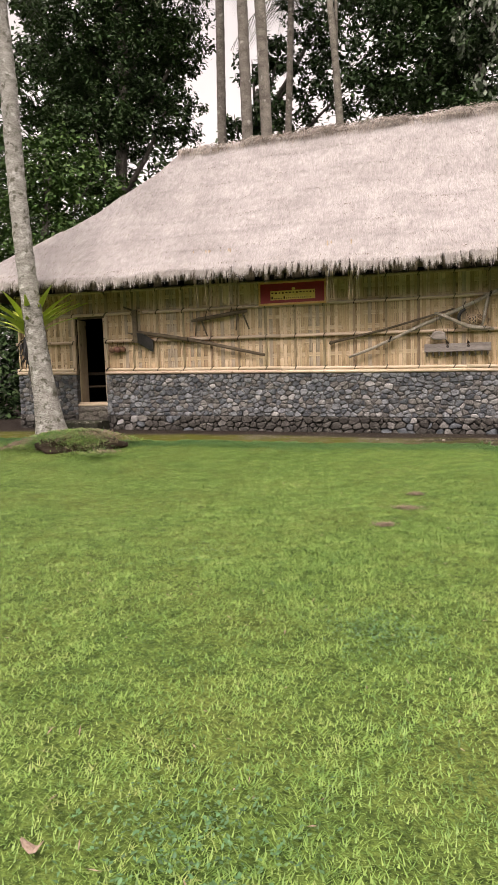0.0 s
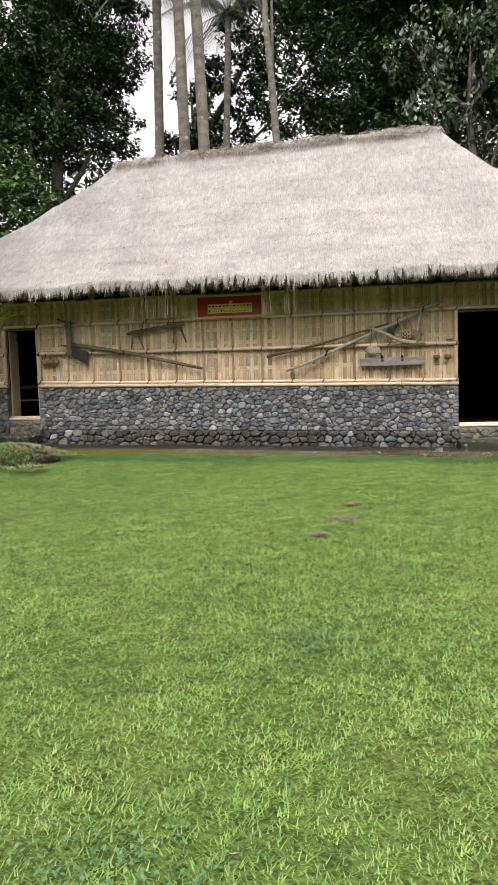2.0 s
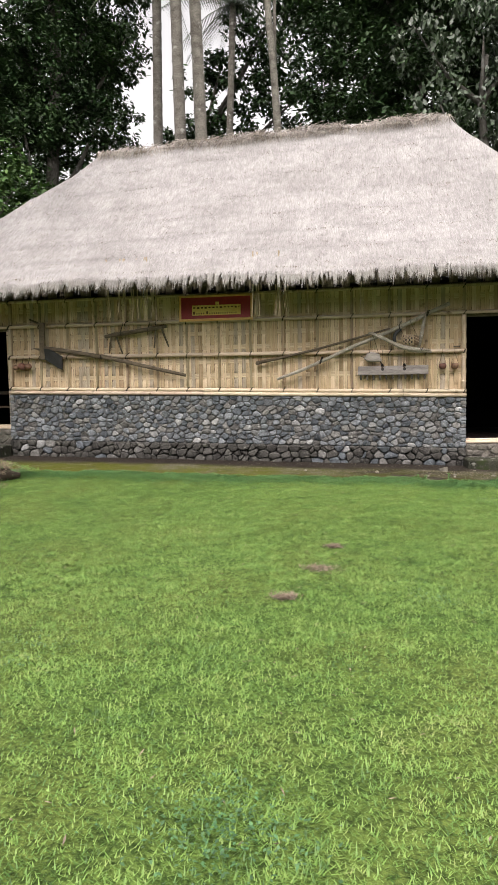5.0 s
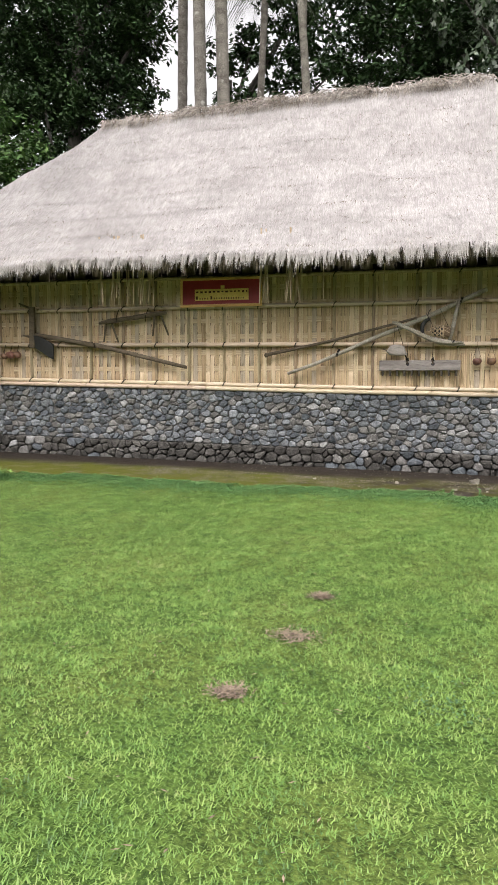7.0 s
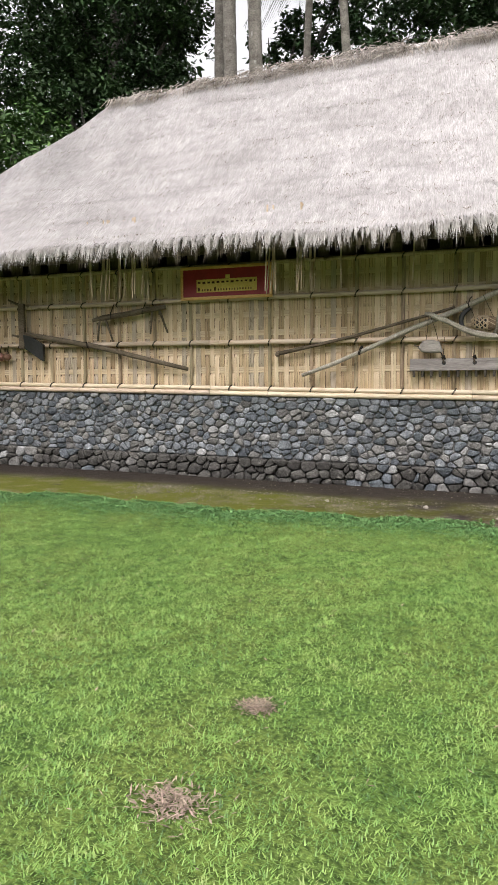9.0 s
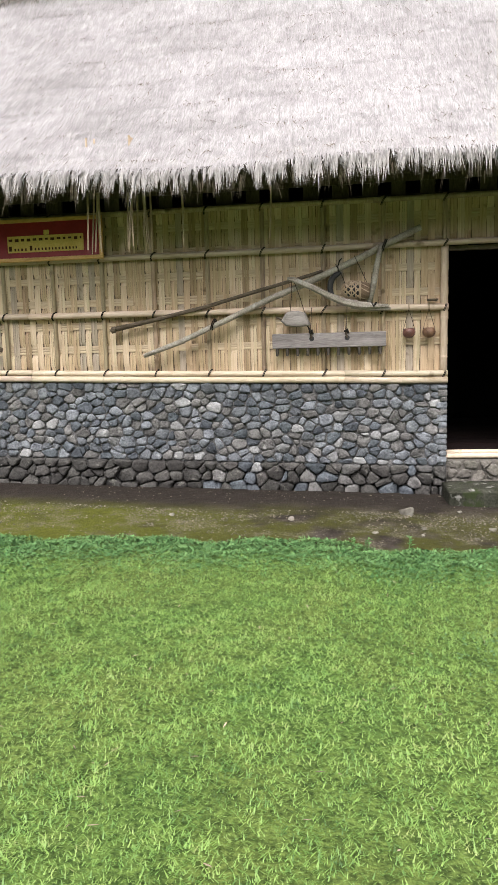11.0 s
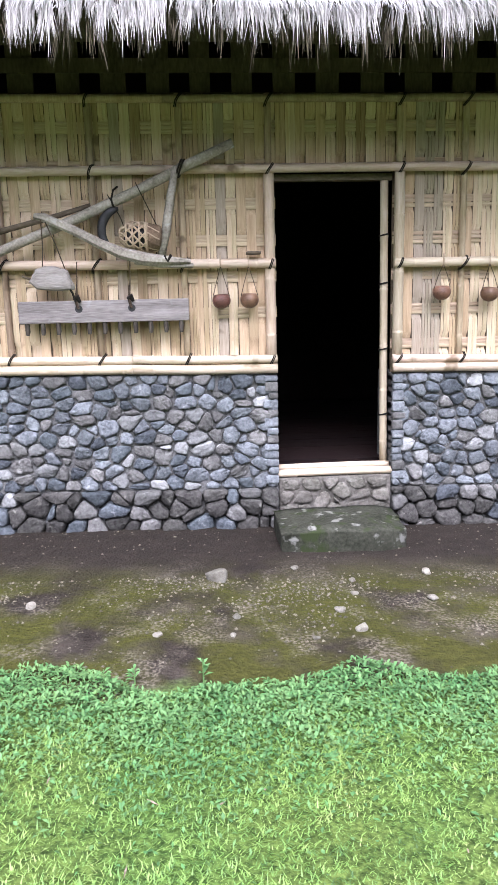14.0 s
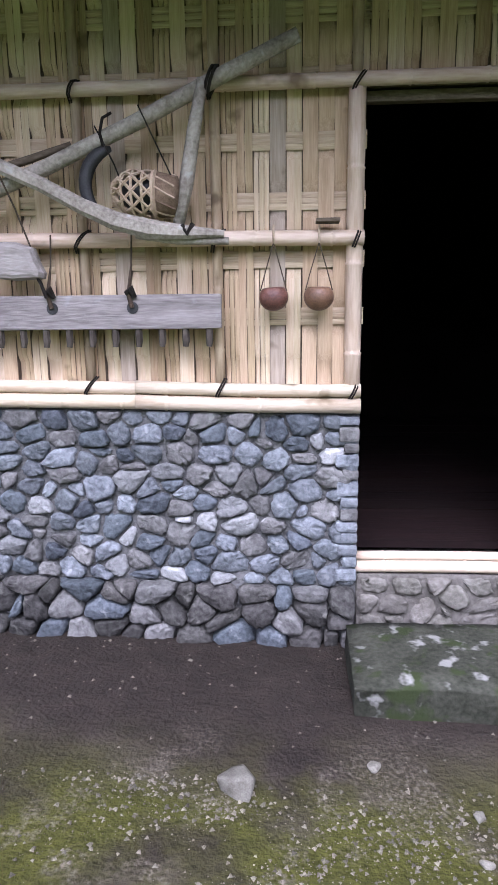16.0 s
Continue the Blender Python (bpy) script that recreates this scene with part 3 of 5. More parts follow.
# ---- stone base ----
def cells(x0, x1, bottom, top, pitch, rng, squash=0.74):
    """Irregular stone outlines that fill the band between two heights (functions of x)."""
    seeds = []
    h = (top(x0) - bottom(x0) + top(x1) - bottom(x1)) / 2
    rows = max(1, round(h / (pitch * squash)))
    for r in range(rows):
        x = x0 + pitch * rng.uniform(0.1, 0.5)
        while x < x1:
            f = (r + 0.5 + rng.uniform(-0.48, 0.48)) / rows
            seeds.append((x, bottom(x) * (1 - f) + top(x) * f))
            x += pitch * rng.uniform(0.55, 1.6)
    flat = np.array((1.0, 1.3))
    seeds = np.array(seeds) * flat
    weight = (pitch * rng.uniform(0.0, 0.62, len(seeds))) ** 2
    out = []
    for i, s in enumerate(seeds):
        poly = [(x0, 1.3 * bottom(x0)), (x1, 1.3 * bottom(x1)), (x1, 1.3 * top(x1)), (x0, 1.3 * top(x0))]
        d = np.hypot(*(seeds - s).T)
        for j in np.argsort(d)[1:16]:
            nrm = seeds[j] - s
            m = s + nrm * min(0.85, max(0.15, 0.5 + (weight[i] - weight[j]) / (2 * d[j] ** 2)))
            new_poly = []
            for k in range(len(poly)):
                p, q = poly[k], poly[(k + 1) % len(poly)]
                dp = (p[0] - m[0]) * nrm[0] + (p[1] - m[1]) * nrm[1]
                dq = (q[0] - m[0]) * nrm[0] + (q[1] - m[1]) * nrm[1]
                if dp <= 0:
                    new_poly.append(p)
                if dp * dq < 0:
                    t = dp / (dp - dq)
                    new_poly.append((p[0] + t * (q[0] - p[0]), p[1] + t * (q[1] - p[1])))
            poly = new_poly
            if len(poly) < 3:
                break
        if len(poly) >= 3:
            out.append(np.array(poly) / flat)
    return out


def stone_mesh(poly, y, rng, gap=0.0036, bulge=0.035):
    """Verts and faces of one rounded stone: outline, shoulder and face, all uneven."""
    c = poly.mean(0)
    # drop very short edges, then round the corners a little
    keep = [p for k, p in enumerate(poly) if np.hypot(*(p - poly[k - 1])) > 0.012]
    poly = np.array(keep) if len(keep) >= 3 else poly
    n = len(poly)
    ring = []
    for k in range(n):
        p, q = poly[k], poly[(k + 1) % n]
        ring += [p * 0.80 + q * 0.20, p * 0.20 + q * 0.80] if np.hypot(*(q - p)) > 0.04 else [(p + q) / 2]
    ring = [q for k, p in enumerate(ring) for q in (p * 0.74 + ring[(k + 1) % len(ring)] * 0.26, p * 0.26 + ring[(k + 1) % len(ring)] * 0.74)]
    ring = np.array(ring)
    size = np.sqrt(abs(sum(ring[k - 1][0] * ring[k][1] - ring[k][0] * ring[k - 1][1] for k in range(len(ring)))) / 2)
    if size < 0.02:
        return None
    shrink = max(0.5, 1 - 2.2 * gap * rng.uniform(0.4, 1.9) / size)
    depth = bulge * rng.uniform(0.6, 1.25)
    tilt = rng.normal(0, 0.16, 2)
    m = len(ring)
    verts = []
    for s, dy in ((1.0, 0.02), (shrink, -0.50 * depth), (shrink * 0.93, -0.88 * depth), (shrink * 0.66, -depth)):
        q = c + (ring - c) * s * (1 + rng.normal(0, 0.06, (m, 1)) * (s < 1))
        yy = y + dy - ((q - c) @ tilt) * (dy < 0) + rng.normal(0, 0.0038, m) * (dy < 0)
        verts += [(a[0], b, a[1]) for a, b in zip(q, yy)]
    verts.append((c[0], y - depth * rng.uniform(0.95, 1.12), c[1]))
    faces = []
    for r in range(3):
        for k in range(m):
            a, b = r * m + k, r * m + (k + 1) % m
            faces += [(a, b, b + m), (a, b + m, a + m)]
    faces += [(3 * m + k, 3 * m + (k + 1) % m, 4 * m) for k in range(m)]
    return np.array(verts), np.array(faces)


def build_plinth():
    rng = np.random.default_rng(21)
    names = {0: "wall_plinth_west", 1: "wall_plinth_middle", 2: "wall_plinth_east"}
    for si, (a, b) in enumerate(SEGS):
        pl = tagged(new(names[si]), "low wall of grey volcanic stones in mortar", "wall", kind="structure")
        bm = bmesh.new()
        box(bm, (a, -0.049, -0.1), (b, 0.3, 1.0))
        for v in bm.verts:
            if v.co.z > 0.5:
                v.co.z = z_plinth(v.co.x) - 0.005
        part("mortar_core", bm, MORTAR, pl)
        base = lambda x: float(ground_z(x, -0.1)) - 0.03
        course = lambda x: base(x) + 0.29
        jobs = [(cells(a, b, course, lambda x: z_plinth(x) - 0.004, 0.104, rng), -0.045, (BLUE, PALE, SLATE, WARM), (0.46, 0.08, 0.24, 0.22), 0.030),
                (cells(a, b, base, course, 0.125, rng), -0.075, (DAMP, WARM, PALE, SLATE), (0.62, 0.22, 0.05, 0.11), 0.042)]
        for polys, y, kinds, shares, bulge in jobs:
            beyond = {}
            for poly in polys:
                made = stone_mesh(poly, y, rng, bulge=bulge)
                if made is None:
                    continue
                v, f = made
                kind = int(rng.choice(4, p=shares))
                if bulge > 0.03 and v[:, 0].mean() < -2.4 and rng.random() < 0.75:
                    kind = 0
                if (si == 1 and v[:, 0].mean() > (-2.15 if bulge < 0.03 else -4.4)) or (si == 2 and v[:, 0].mean() < 1.5):
                    soup("stone", v, f, kinds[kind][0], pl)
                else:
                    V, F = beyond.setdefault(kind, ([], []))
                    F.append(f + sum(map(len, V)))
                    V.append(v)
            for kind, (V, F) in beyond.items():
                ob = soup("stones_beyond", np.concatenate(V), np.concatenate(F), kinds[kind][1], pl)
                ob["kind"] = "stuff"


def quoin(x, side, y0, z0, z1, rng, parent):
    """Flat stones up the side of an opening."""
    z = z0
    while z < z1 - 0.02:
        h = min(rng.uniform(0.045, 0.075), z1 - z)
        w = rng.uniform(0.06, 0.10)
        lo, hi = (x - w * (side < 0), y0, z + 0.004), (x + w * (side > 0), 0.26, z + h - 0.004)
        part("stone", box(bmesh.new(), lo, hi, 0.012), BLUE[0] if rng.random() < 0.6 else WARM[0], parent)
        z += h


# ---- bamboo cladding ----
POLES = [-9.0, -8.45, -7.21, -6.69, -6.22, -5.73, -5.22, -4.72, -4.23, -3.72, -3.22, -2.71, -2.19, -1.67, -1.11, -0.57, 1.2, 1.72, 2.25]
BAND_Z = [1.27 + 0.222 * k for k in range(7)]


def ribbon(xs, zs, ys, across, thick=0.0025):
    """A flat strip: centre line (x, y, z) swept with a half-width along 'across', slightly humped."""
    n = len(zs)
    C = np.stack([xs, ys, zs], -1)
    A = np.asarray(across)
    hump = np.array((0, -thick, 0))
    V = np.concatenate([C - A, C - A * 0.5 + hump, C + A * 0.5 + hump, C + A])
    k = np.arange(n - 1)
    F = np.concatenate([np.stack([r * n + k, (r + 1) * n + k, (r + 1) * n + k + 1, r * n + k + 1], -1) for r in range(3)])
    return V, F


def joined(name, pieces, material, parent):
    V, F, off = [], [], 0
    for v, f in pieces:
        V.append(v), F.append(f + off)
        off += len(v)
    return soup(name, np.concatenate(V), np.concatenate(F), material, parent, True)


def build_weave():
    rng = np.random.default_rng(5)
    pitch = 0.0625
    count = int((X_R - X_L) / pitch)
    for i in range(count):
        x = X_L + (i + 0.5) * pitch
        over_door = any(a - 0.02 < x < b + 0.02 for a, b in (D1, D2))
        z0, z1 = (2.36 if over_door else z_plinth(x) + 0.0), 2.765
        pieces = []
        zs = [z0]
        for z in BAND_Z:
            zs += [z - 0.075, z - 0.042, z + 0.042, z + 0.075]
        zs = np.array(sorted(q for q in zs + [z1] if z0 <= q <= z1))
        ys = np.full(len(zs), -0.010)
        for k, z in enumerate(BAND_Z):
            hit = (i + k) % 2 == 0 if rng.random() > 0.12 else False
            if hit:
                ys[np.abs(zs - z) < 0.05] = 0.013
        splints = int(rng.integers(1, 4))
        w = (pitch - 0.0018) / splints
        for s in range(splints):
            xs = x - pitch / 2 + 0.0009 + (s + 0.5) * w + rng.normal(0, 0.0008) + 0.0015 * np.sin(zs * 3 + i)
            pieces.append(ribbon(xs, zs, ys + rng.normal(0, 0.0006), (w * 0.5 - rng.uniform(0.0001, 0.0012), 0, 0)))
        # Odd columns take darker splints: mixed tone plus painted shade of recessed strips.
        joined("bamboo_strip", pieces, STRIPS[int(rng.choice(4, p=(0.16, 0.46, 0.18, 0.20) if i % 2 else (0.52, 0.38, 0.07, 0.03)))], WALL)
    for a, b in SEGS + (D1, D2):
        for k, z in enumerate(BAND_Z):
            if (a, b) in (D1, D2) and z < 2.4:
                continue
            if z < z_plinth(a) + 0.05 or z < z_plinth(b) + 0.05:
                continue
            pieces = []
            xs = np.arange(a, b + 0.02, 0.05)
            for s in range(3):
                zz = z + (s - 1) * 0.0235 + 0.003 * np.sin(xs * 2 + k + s) + rng.normal(0, 0.001)
                pieces.append(ribbon(xs, zz, np.full(len(xs), 0.002), (0, 0, 0.0112)))
            joined("cross_strip", pieces, BAND, WALL)
    # vertical poles and rails
    for x in POLES:
        lean = rng.normal(0, 0.008)
        part("pole", bamboo(bmesh.new(), (x, -0.022, z_plinth(x) + 0.07), (x + lean, -0.022, 2.78), 0.021, 0.28, rng.uniform(0.05, 0.2)), POLE, WALL, smooth=True)
    for a, b, r in ((D1[0] - 0.035, 0.72, 0.036), (D1[1] + 0.02, 0.72, 0.026), (D2[0] - 0.033, 1.15, 0.033), (D2[1] + 0.035, 1.15, 0.034)):
        part("door_post", bamboo(bmesh.new(), (a, -0.04, max(b, z_plinth(a) + 0.02)), (a, -0.04, TOP - 0.01), r, 0.36, 0.2), RAIL_UP, WALL, smooth=True)
        part("pole", bamboo(bmesh.new(), (a, -0.022, TOP), (a, -0.022, 2.78), 0.021, 0.28, 0.1), POLE, WALL, smooth=True)
    zig = 0
    for a, b in SEGS:
        x = a
        while x < b - 0.05:
            e = min(b, x + random.uniform(2.4, 3.4))
            if b - e < 0.6:
                e = b
            zp = 0.004 * (zig % 2)
            part("rail", bamboo(bmesh.new(), (x, -0.062, z_mid(x) + zp), (e, -0.062, z_mid(e) + zp), 0.029), RAIL, WALL, smooth=True)
            part("rail", bamboo(bmesh.new(), (x, -0.062, z_plinth(x) + 0.088 + zp), (e, -0.062, z_plinth(e) + 0.088 + zp), 0.027), RAIL, WALL, smooth=True)
            part("rail", bamboo(bmesh.new(), (x, -0.068, z_plinth(x) + 0.031), (e, -0.068, z_plinth(e) + 0.031), 0.031, 0.42), RAIL, WALL, smooth=True)
            x = e
            zig += 1
    x = X_L
    while x < X_R - 0.05:
        e = min(X_R, x + random.uniform(2.2, 3.2))
        part("rail", bamboo(bmesh.new(), (x, -0.062, TOP), (e, -0.062, TOP), 0.027), RAIL, WALL, smooth=True)
        part("rail", bamboo(bmesh.new(), (x, -0.05, 2.745), (e, -0.05, 2.745), 0.024), POLE, WALL, smooth=True)
        x = e
    # black lashings where poles meet rails
    for x in POLES + [D1[1] + 0.02, D2[0] - 0.033, D2[1] + 0.035, D1[0] - 0.035]:
        for z, r in ((TOP, 0.029), (z_mid(x), 0.031), (z_plinth(x) + 0.088, 0.029), (2.745, 0.026)):
            bm = bmesh.new()
            s = rng.uniform(0.014, 0.028)
            pts = [(x - s, -0.03, z - r - 0.012), (x - s * 0.6, -0.062 - r * 0.8, z - r * 0.75), (x, -0.066 - r, z), (x + s * 0.6, -0.062 - r * 0.8, z + r * 0.75), (x + s, -0.03, z + r + 0.012)]
            tube(bm, pts, 0.004, 5)
            pts2 = [(p[0] + 0.009, p[1] - 0.001, p[2] - 0.002) for p in pts]
            tube(bm, pts2, 0.0035, 5)
            part("lashing", bm, TIE, WALL)
    # open lattice under the eaves
    x = X_L
    while x < X_R:
        w = rng.uniform(0.12, 0.17)
        part("lattice_slat", box(bmesh.new(), (x, 0.016, 2.76), (min(x + w, X_R), 0.040, 3.12)), LATTICE, WALL)
        x += w + rng.uniform(0.12, 0.135)
    for z0, z1 in ((2.762, 2.795), (2.905, 2.985), (3.09, 3.12)):
        part("lattice_rail", box(bmesh.new(), (X_L, 0.000, z0), (X_R, 0.014, z1)), LATTICE, WALL)


def build_doors():
    rng = np.random.default_rng(2)
    for num, ((a, b), (z0, z1)) in enumerate(zip((D1, D2), DOOR_Z), 1):
        d = tagged(new("door_%d" % num), "open bamboo-framed doorway into the dark room", "doorway", kind="structure")
        part("inner_post", bamboo(bmesh.new(), (b - 0.03, 0.03, z0 + 0.02), (b - 0.045, 0.03, z1 - 0.02), 0.026, 0.34, 0.15), RAIL_UP, d, smooth=True)
        for h in (0.35, 0.78, 1.2, 1.5):
            ring = [(b - 0.03 - 0.015 * h / 1.6 + 0.03 * math.cos(q), 0.03 + 0.03 * math.sin(q), z0 + h + 0.006 * math.cos(q)) for q in np.linspace(0, 2 * math.pi, 11)]
            part("lashing", tube(bmesh.new(), ring, 0.006, 5), TIE, d)
        if num == 1:
            part("jamb", box(bmesh.new(), (a + 0.002, 0.055, z0), (a + 0.024, 0.36, z1 - 0.05), 0.004), POLE, d, "brown wooden jamb")
        part("lintel", box(bmesh.new(), (a, 0.0, z1 - 0.045), (b, 0.05, z1 - 0.005), 0.006), OLDWOOD, d)
        part("sill_pole", bamboo(bmesh.new(), (a - 0.005, -0.045, z0 - 0.018), (b + 0.005, -0.045, z0 - 0.018), 0.026, 0.4), RAIL, d, smooth=True)
        part("sill_pole", bamboo(bmesh.new(), (a - 0.004, 0.0, z0 + 0.012), (b + 0.004, 0.0, z0 + 0.012), 0.022, 0.4), RAIL, d, smooth=True)
        g = float(ground_z(a, -0.1))
        part("sill_masonry", box(bmesh.new(), (a, -0.068, g - 0.1), (b, 0.3, z0 - 0.045), 0.012), SILL, d)
        for poly in cells(a + 0.005, b - 0.005, lambda x: g - 0.02, lambda x: z0 - 0.05, 0.13, rng):
            made = stone_mesh(poly, -0.06, rng, gap=0.006, bulge=0.03)
            if made:
                soup("stone", *made, SILL, d, True)
        pl = bpy.data.objects["wall_plinth_middle"]
        if num == 2:
            quoin(a, -1, -0.085, g + 0.29, z_plinth(a) - 0.01, rng, pl)
            quoin(b, 1, -0.085, g + 0.29, z_plinth(b) - 0.01, rng, bpy.data.objects["wall_plinth_east"])
        else:
            quoin(b, 1, -0.085, g + 0.29, z_plinth(b) - 0.01, rng, pl)
            quoin(a, -1, -0.085, g + 0.29, z_plinth(a) - 0.01, rng, bpy.data.objects["wall_plinth_west"])


def slab(name, label, x0, x1, y0, y1, z0, z1):
    """A worn stone step with an uneven top and a chipped corner."""
    rng = np.random.default_rng(int(abs(x0) * 100))
    bm = box(bmesh.new(), (x0, y0, z0), (x1, y1, z1))
    bmesh.ops.subdivide_edges(bm, edges=bm.edges[:], cuts=7, use_grid_fill=True)
    for v in bm.verts:
        top = (v.co.z - z0) / (z1 - z0)
        n = noise.noise(v.co * 5.0)
        v.co += Vector((0.012 * noise.noise(v.co * 7 + Vector((3, 0, 0))), 0.016 * noise.noise(v.co * 6 + Vector((0, 9, 0))), 0.012 * n * top))
        edge = min(v.co.x - x0, x1 - v.co.x, v.co.y - y0)
        if edge < 0.02 and top > 0.9:
            v.co.z -= 0.012 + 0.02 * max(0, n)
        if x1 - v.co.x < 0.16 and v.co.y < y0 + 0.2:
            v.co.y += 0.07 * (1 - (x1 - v.co.x) / 0.16)
            v.co.z -= 0.02 * top
    ob = part(name, bm, STEP, None, smooth=True)
    return tagged(ob, label, "step", kind="structure")


build_plinth()
build_doors()
build_weave()
def build_bench():
    t = empty("wooden_bench", "dark low wooden bench just inside the doorway", "bench")
    for y in (0.50, 0.62, 0.74):
        part("seat_plank", box(bmesh.new(), (-8.5, y, 1.02), (-6.6, y + 0.11, 1.055), 0.006), OLDWOOD, t)
    for x in (-8.3, -6.8):
        for y in (0.53, 0.78):
            part("leg", box(bmesh.new(), (x, y, 0.475), (x + 0.06, y + 0.06, 1.02), 0.006), OLDWOOD, t)
    part("back_rail", box(bmesh.new(), (-8.5, 0.86, 1.26), (-6.6, 0.90, 1.32), 0.008), OLDWOOD, t)
    for x in (-8.3, -6.8):
        part("back_post", box(bmesh.new(), (x, 0.86, 0.475), (x + 0.05, 0.90, 1.26), 0.006), OLDWOOD, t)


build_bench()
slab("step_east", "worn mossy stone step before the doorway", -0.05, 0.72, -0.60, -0.13, 0.0, 0.222)
slab("step_west", "low grey stone step before the doorway", -8.35, -7.2, -0.75, -0.13, 0.2, 0.43)


# ---- things hung on the wall ----
def build_plough():
    t = empty("wooden_plough", "old grey wooden plough with long beam hung on bamboo wall", "plough")
    y = -0.14
    pts = [(-2.80, y, 1.415), (-2.45, y, 1.535), (-2.0, y, 1.725), (-1.6, y, 1.90), (-1.2, y, 2.055), (-0.85, y - 0.01, 2.20), (-0.5, y, 2.365), (-0.255, y, 2.475)]
    part("beam", tube(bmesh.new(), pts, [0.021, 0.025, 0.026, 0.028, 0.030, 0.030, 0.030, 0.027], 10), GREYWOOD, t, smooth=True)
    y2 = -0.20
    pts = [(-1.425, y2, 2.07), (-1.37, y2, 2.06), (-1.2, y2, 1.985), (-1.05, y2, 1.905), (-0.93, y2, 1.852), (-0.8, y2, 1.82), (-0.68, y2, 1.808), (-0.525, y2, 1.80)]
    part("share_arm", tube(bmesh.new(), pts, [0.016, 0.026, 0.027, 0.029, 0.034, 0.036, 0.026, 0.012], 6, 0.7), GREYWOOD, t)
    pts = [(-0.86, y2 + 0.03, 1.805), (-0.7, y2 + 0.03, 1.783), (-0.51, y2 + 0.02, 1.775)]
    part("prong", tube(bmesh.new(), pts, [0.016, 0.018, 0.014], 8), GREYWOOD, t, smooth=True)
    pts = [(-0.595, y2 + 0.03, 2.335), (-0.63, y2 + 0.03, 2.17), (-0.665, y2 + 0.03, 1.98), (-0.70, y2 + 0.03, 1.83)]
    part("upright", tube(bmesh.new(), pts, [0.020, 0.026, 0.028, 0.022], 6, 0.75), GREYWOOD, t, smooth=True)
    for x, z in ((-0.575, 2.335), (-2.13, 1.69)):
        bm = bmesh.new()
        for k in range(2):
            ring = [(x + 0.014 * k + 0.046 * math.cos(q) * 0.4, y + 0.05 * math.sin(q), z + 0.05 * math.cos(q)) for q in np.linspace(0, 2 * math.pi, 11)]
            tube(bm, ring, 0.006, 5)
        part("binding", bm, TIE, t)
    bm = bmesh.new()
    tube(bm, [(-0.68, y2, 1.83), (-0.66, y2 - 0.02, 1.80), (-0.64, y2, 1.835)], 0.01, 5)
    part("binding", bm, TIE, t)


def build_pole():
    t = empty("thin_wooden_pole", "thin brown wooden pole leaning along the bamboo wall", "pole")
    y = -0.105
    part("shaft", tube(bmesh.new(), [(-3.10, y, 1.672), (-2.7, y, 1.75), (-2.2, y, 1.855), (-1.7, y, 1.985), (-1.3, y, 2.085), (-1.11, y, 2.14)], [0.025, 0.021, 0.018, 0.018, 0.016, 0.013], 8), OLDWOOD, t, smooth=True)
    part("knob", tube(bmesh.new(), [(-3.125, y, 1.65), (-3.10, y, 1.668), (-3.075, y, 1.69)], [0.018, 0.036, 0.02], 8), OLDWOOD, t, smooth=True)


def build_harrow():
    t = empty("wooden_harrow", "grey wooden harrow board with short teeth hanging from cords", "harrow")
    y0, y1 = -0.135, -0.095
    part("board", box(bmesh.new(), (-1.578, y0, 1.452), (-0.548, y1, 1.585), 0.008), PLANKWOOD, t)
    for i in range(11):
        x = -1.535 + i * 0.0935
        part("tooth", tube(bmesh.new(), [(x, -0.115, 1.46), (x + 0.002, -0.118, 1.405), (x, -0.12, 1.382)], [0.015, 0.015, 0.011], 6), TEETH, t)
    for x in (-1.215, -0.895):
        # Black disc laid on the board for the shade inside its hole.
        bm = bmesh.new()
        bmesh.ops.create_cone(bm, cap_ends=True, segments=14, radius1=0.023, radius2=0.023, depth=0.004, matrix=Matrix.Translation((x, y0 - 0.001, 1.535)) @ Matrix.Rotation(radians(90), 4, "X"))
        part("hole_shade_disc", bm, IRON, t)
        part("cord", tube(bmesh.new(), [(x, y0 - 0.008, 1.535), (x - 0.012, y0 - 0.01, 1.585), (x - 0.004, -0.11, 1.70), (x, -0.10, z_mid(x) + 0.02)], [0.010, 0.009, 0.0035, 0.0035], 5), TWINE, t)
        part("knot", tube(bmesh.new(), [(x - 0.02, y0 - 0.008, 1.59), (x, y0 - 0.02, 1.605), (x + 0.012, y0 - 0.008, 1.575)], [0.012, 0.018, 0.009], 6), TIE, t)


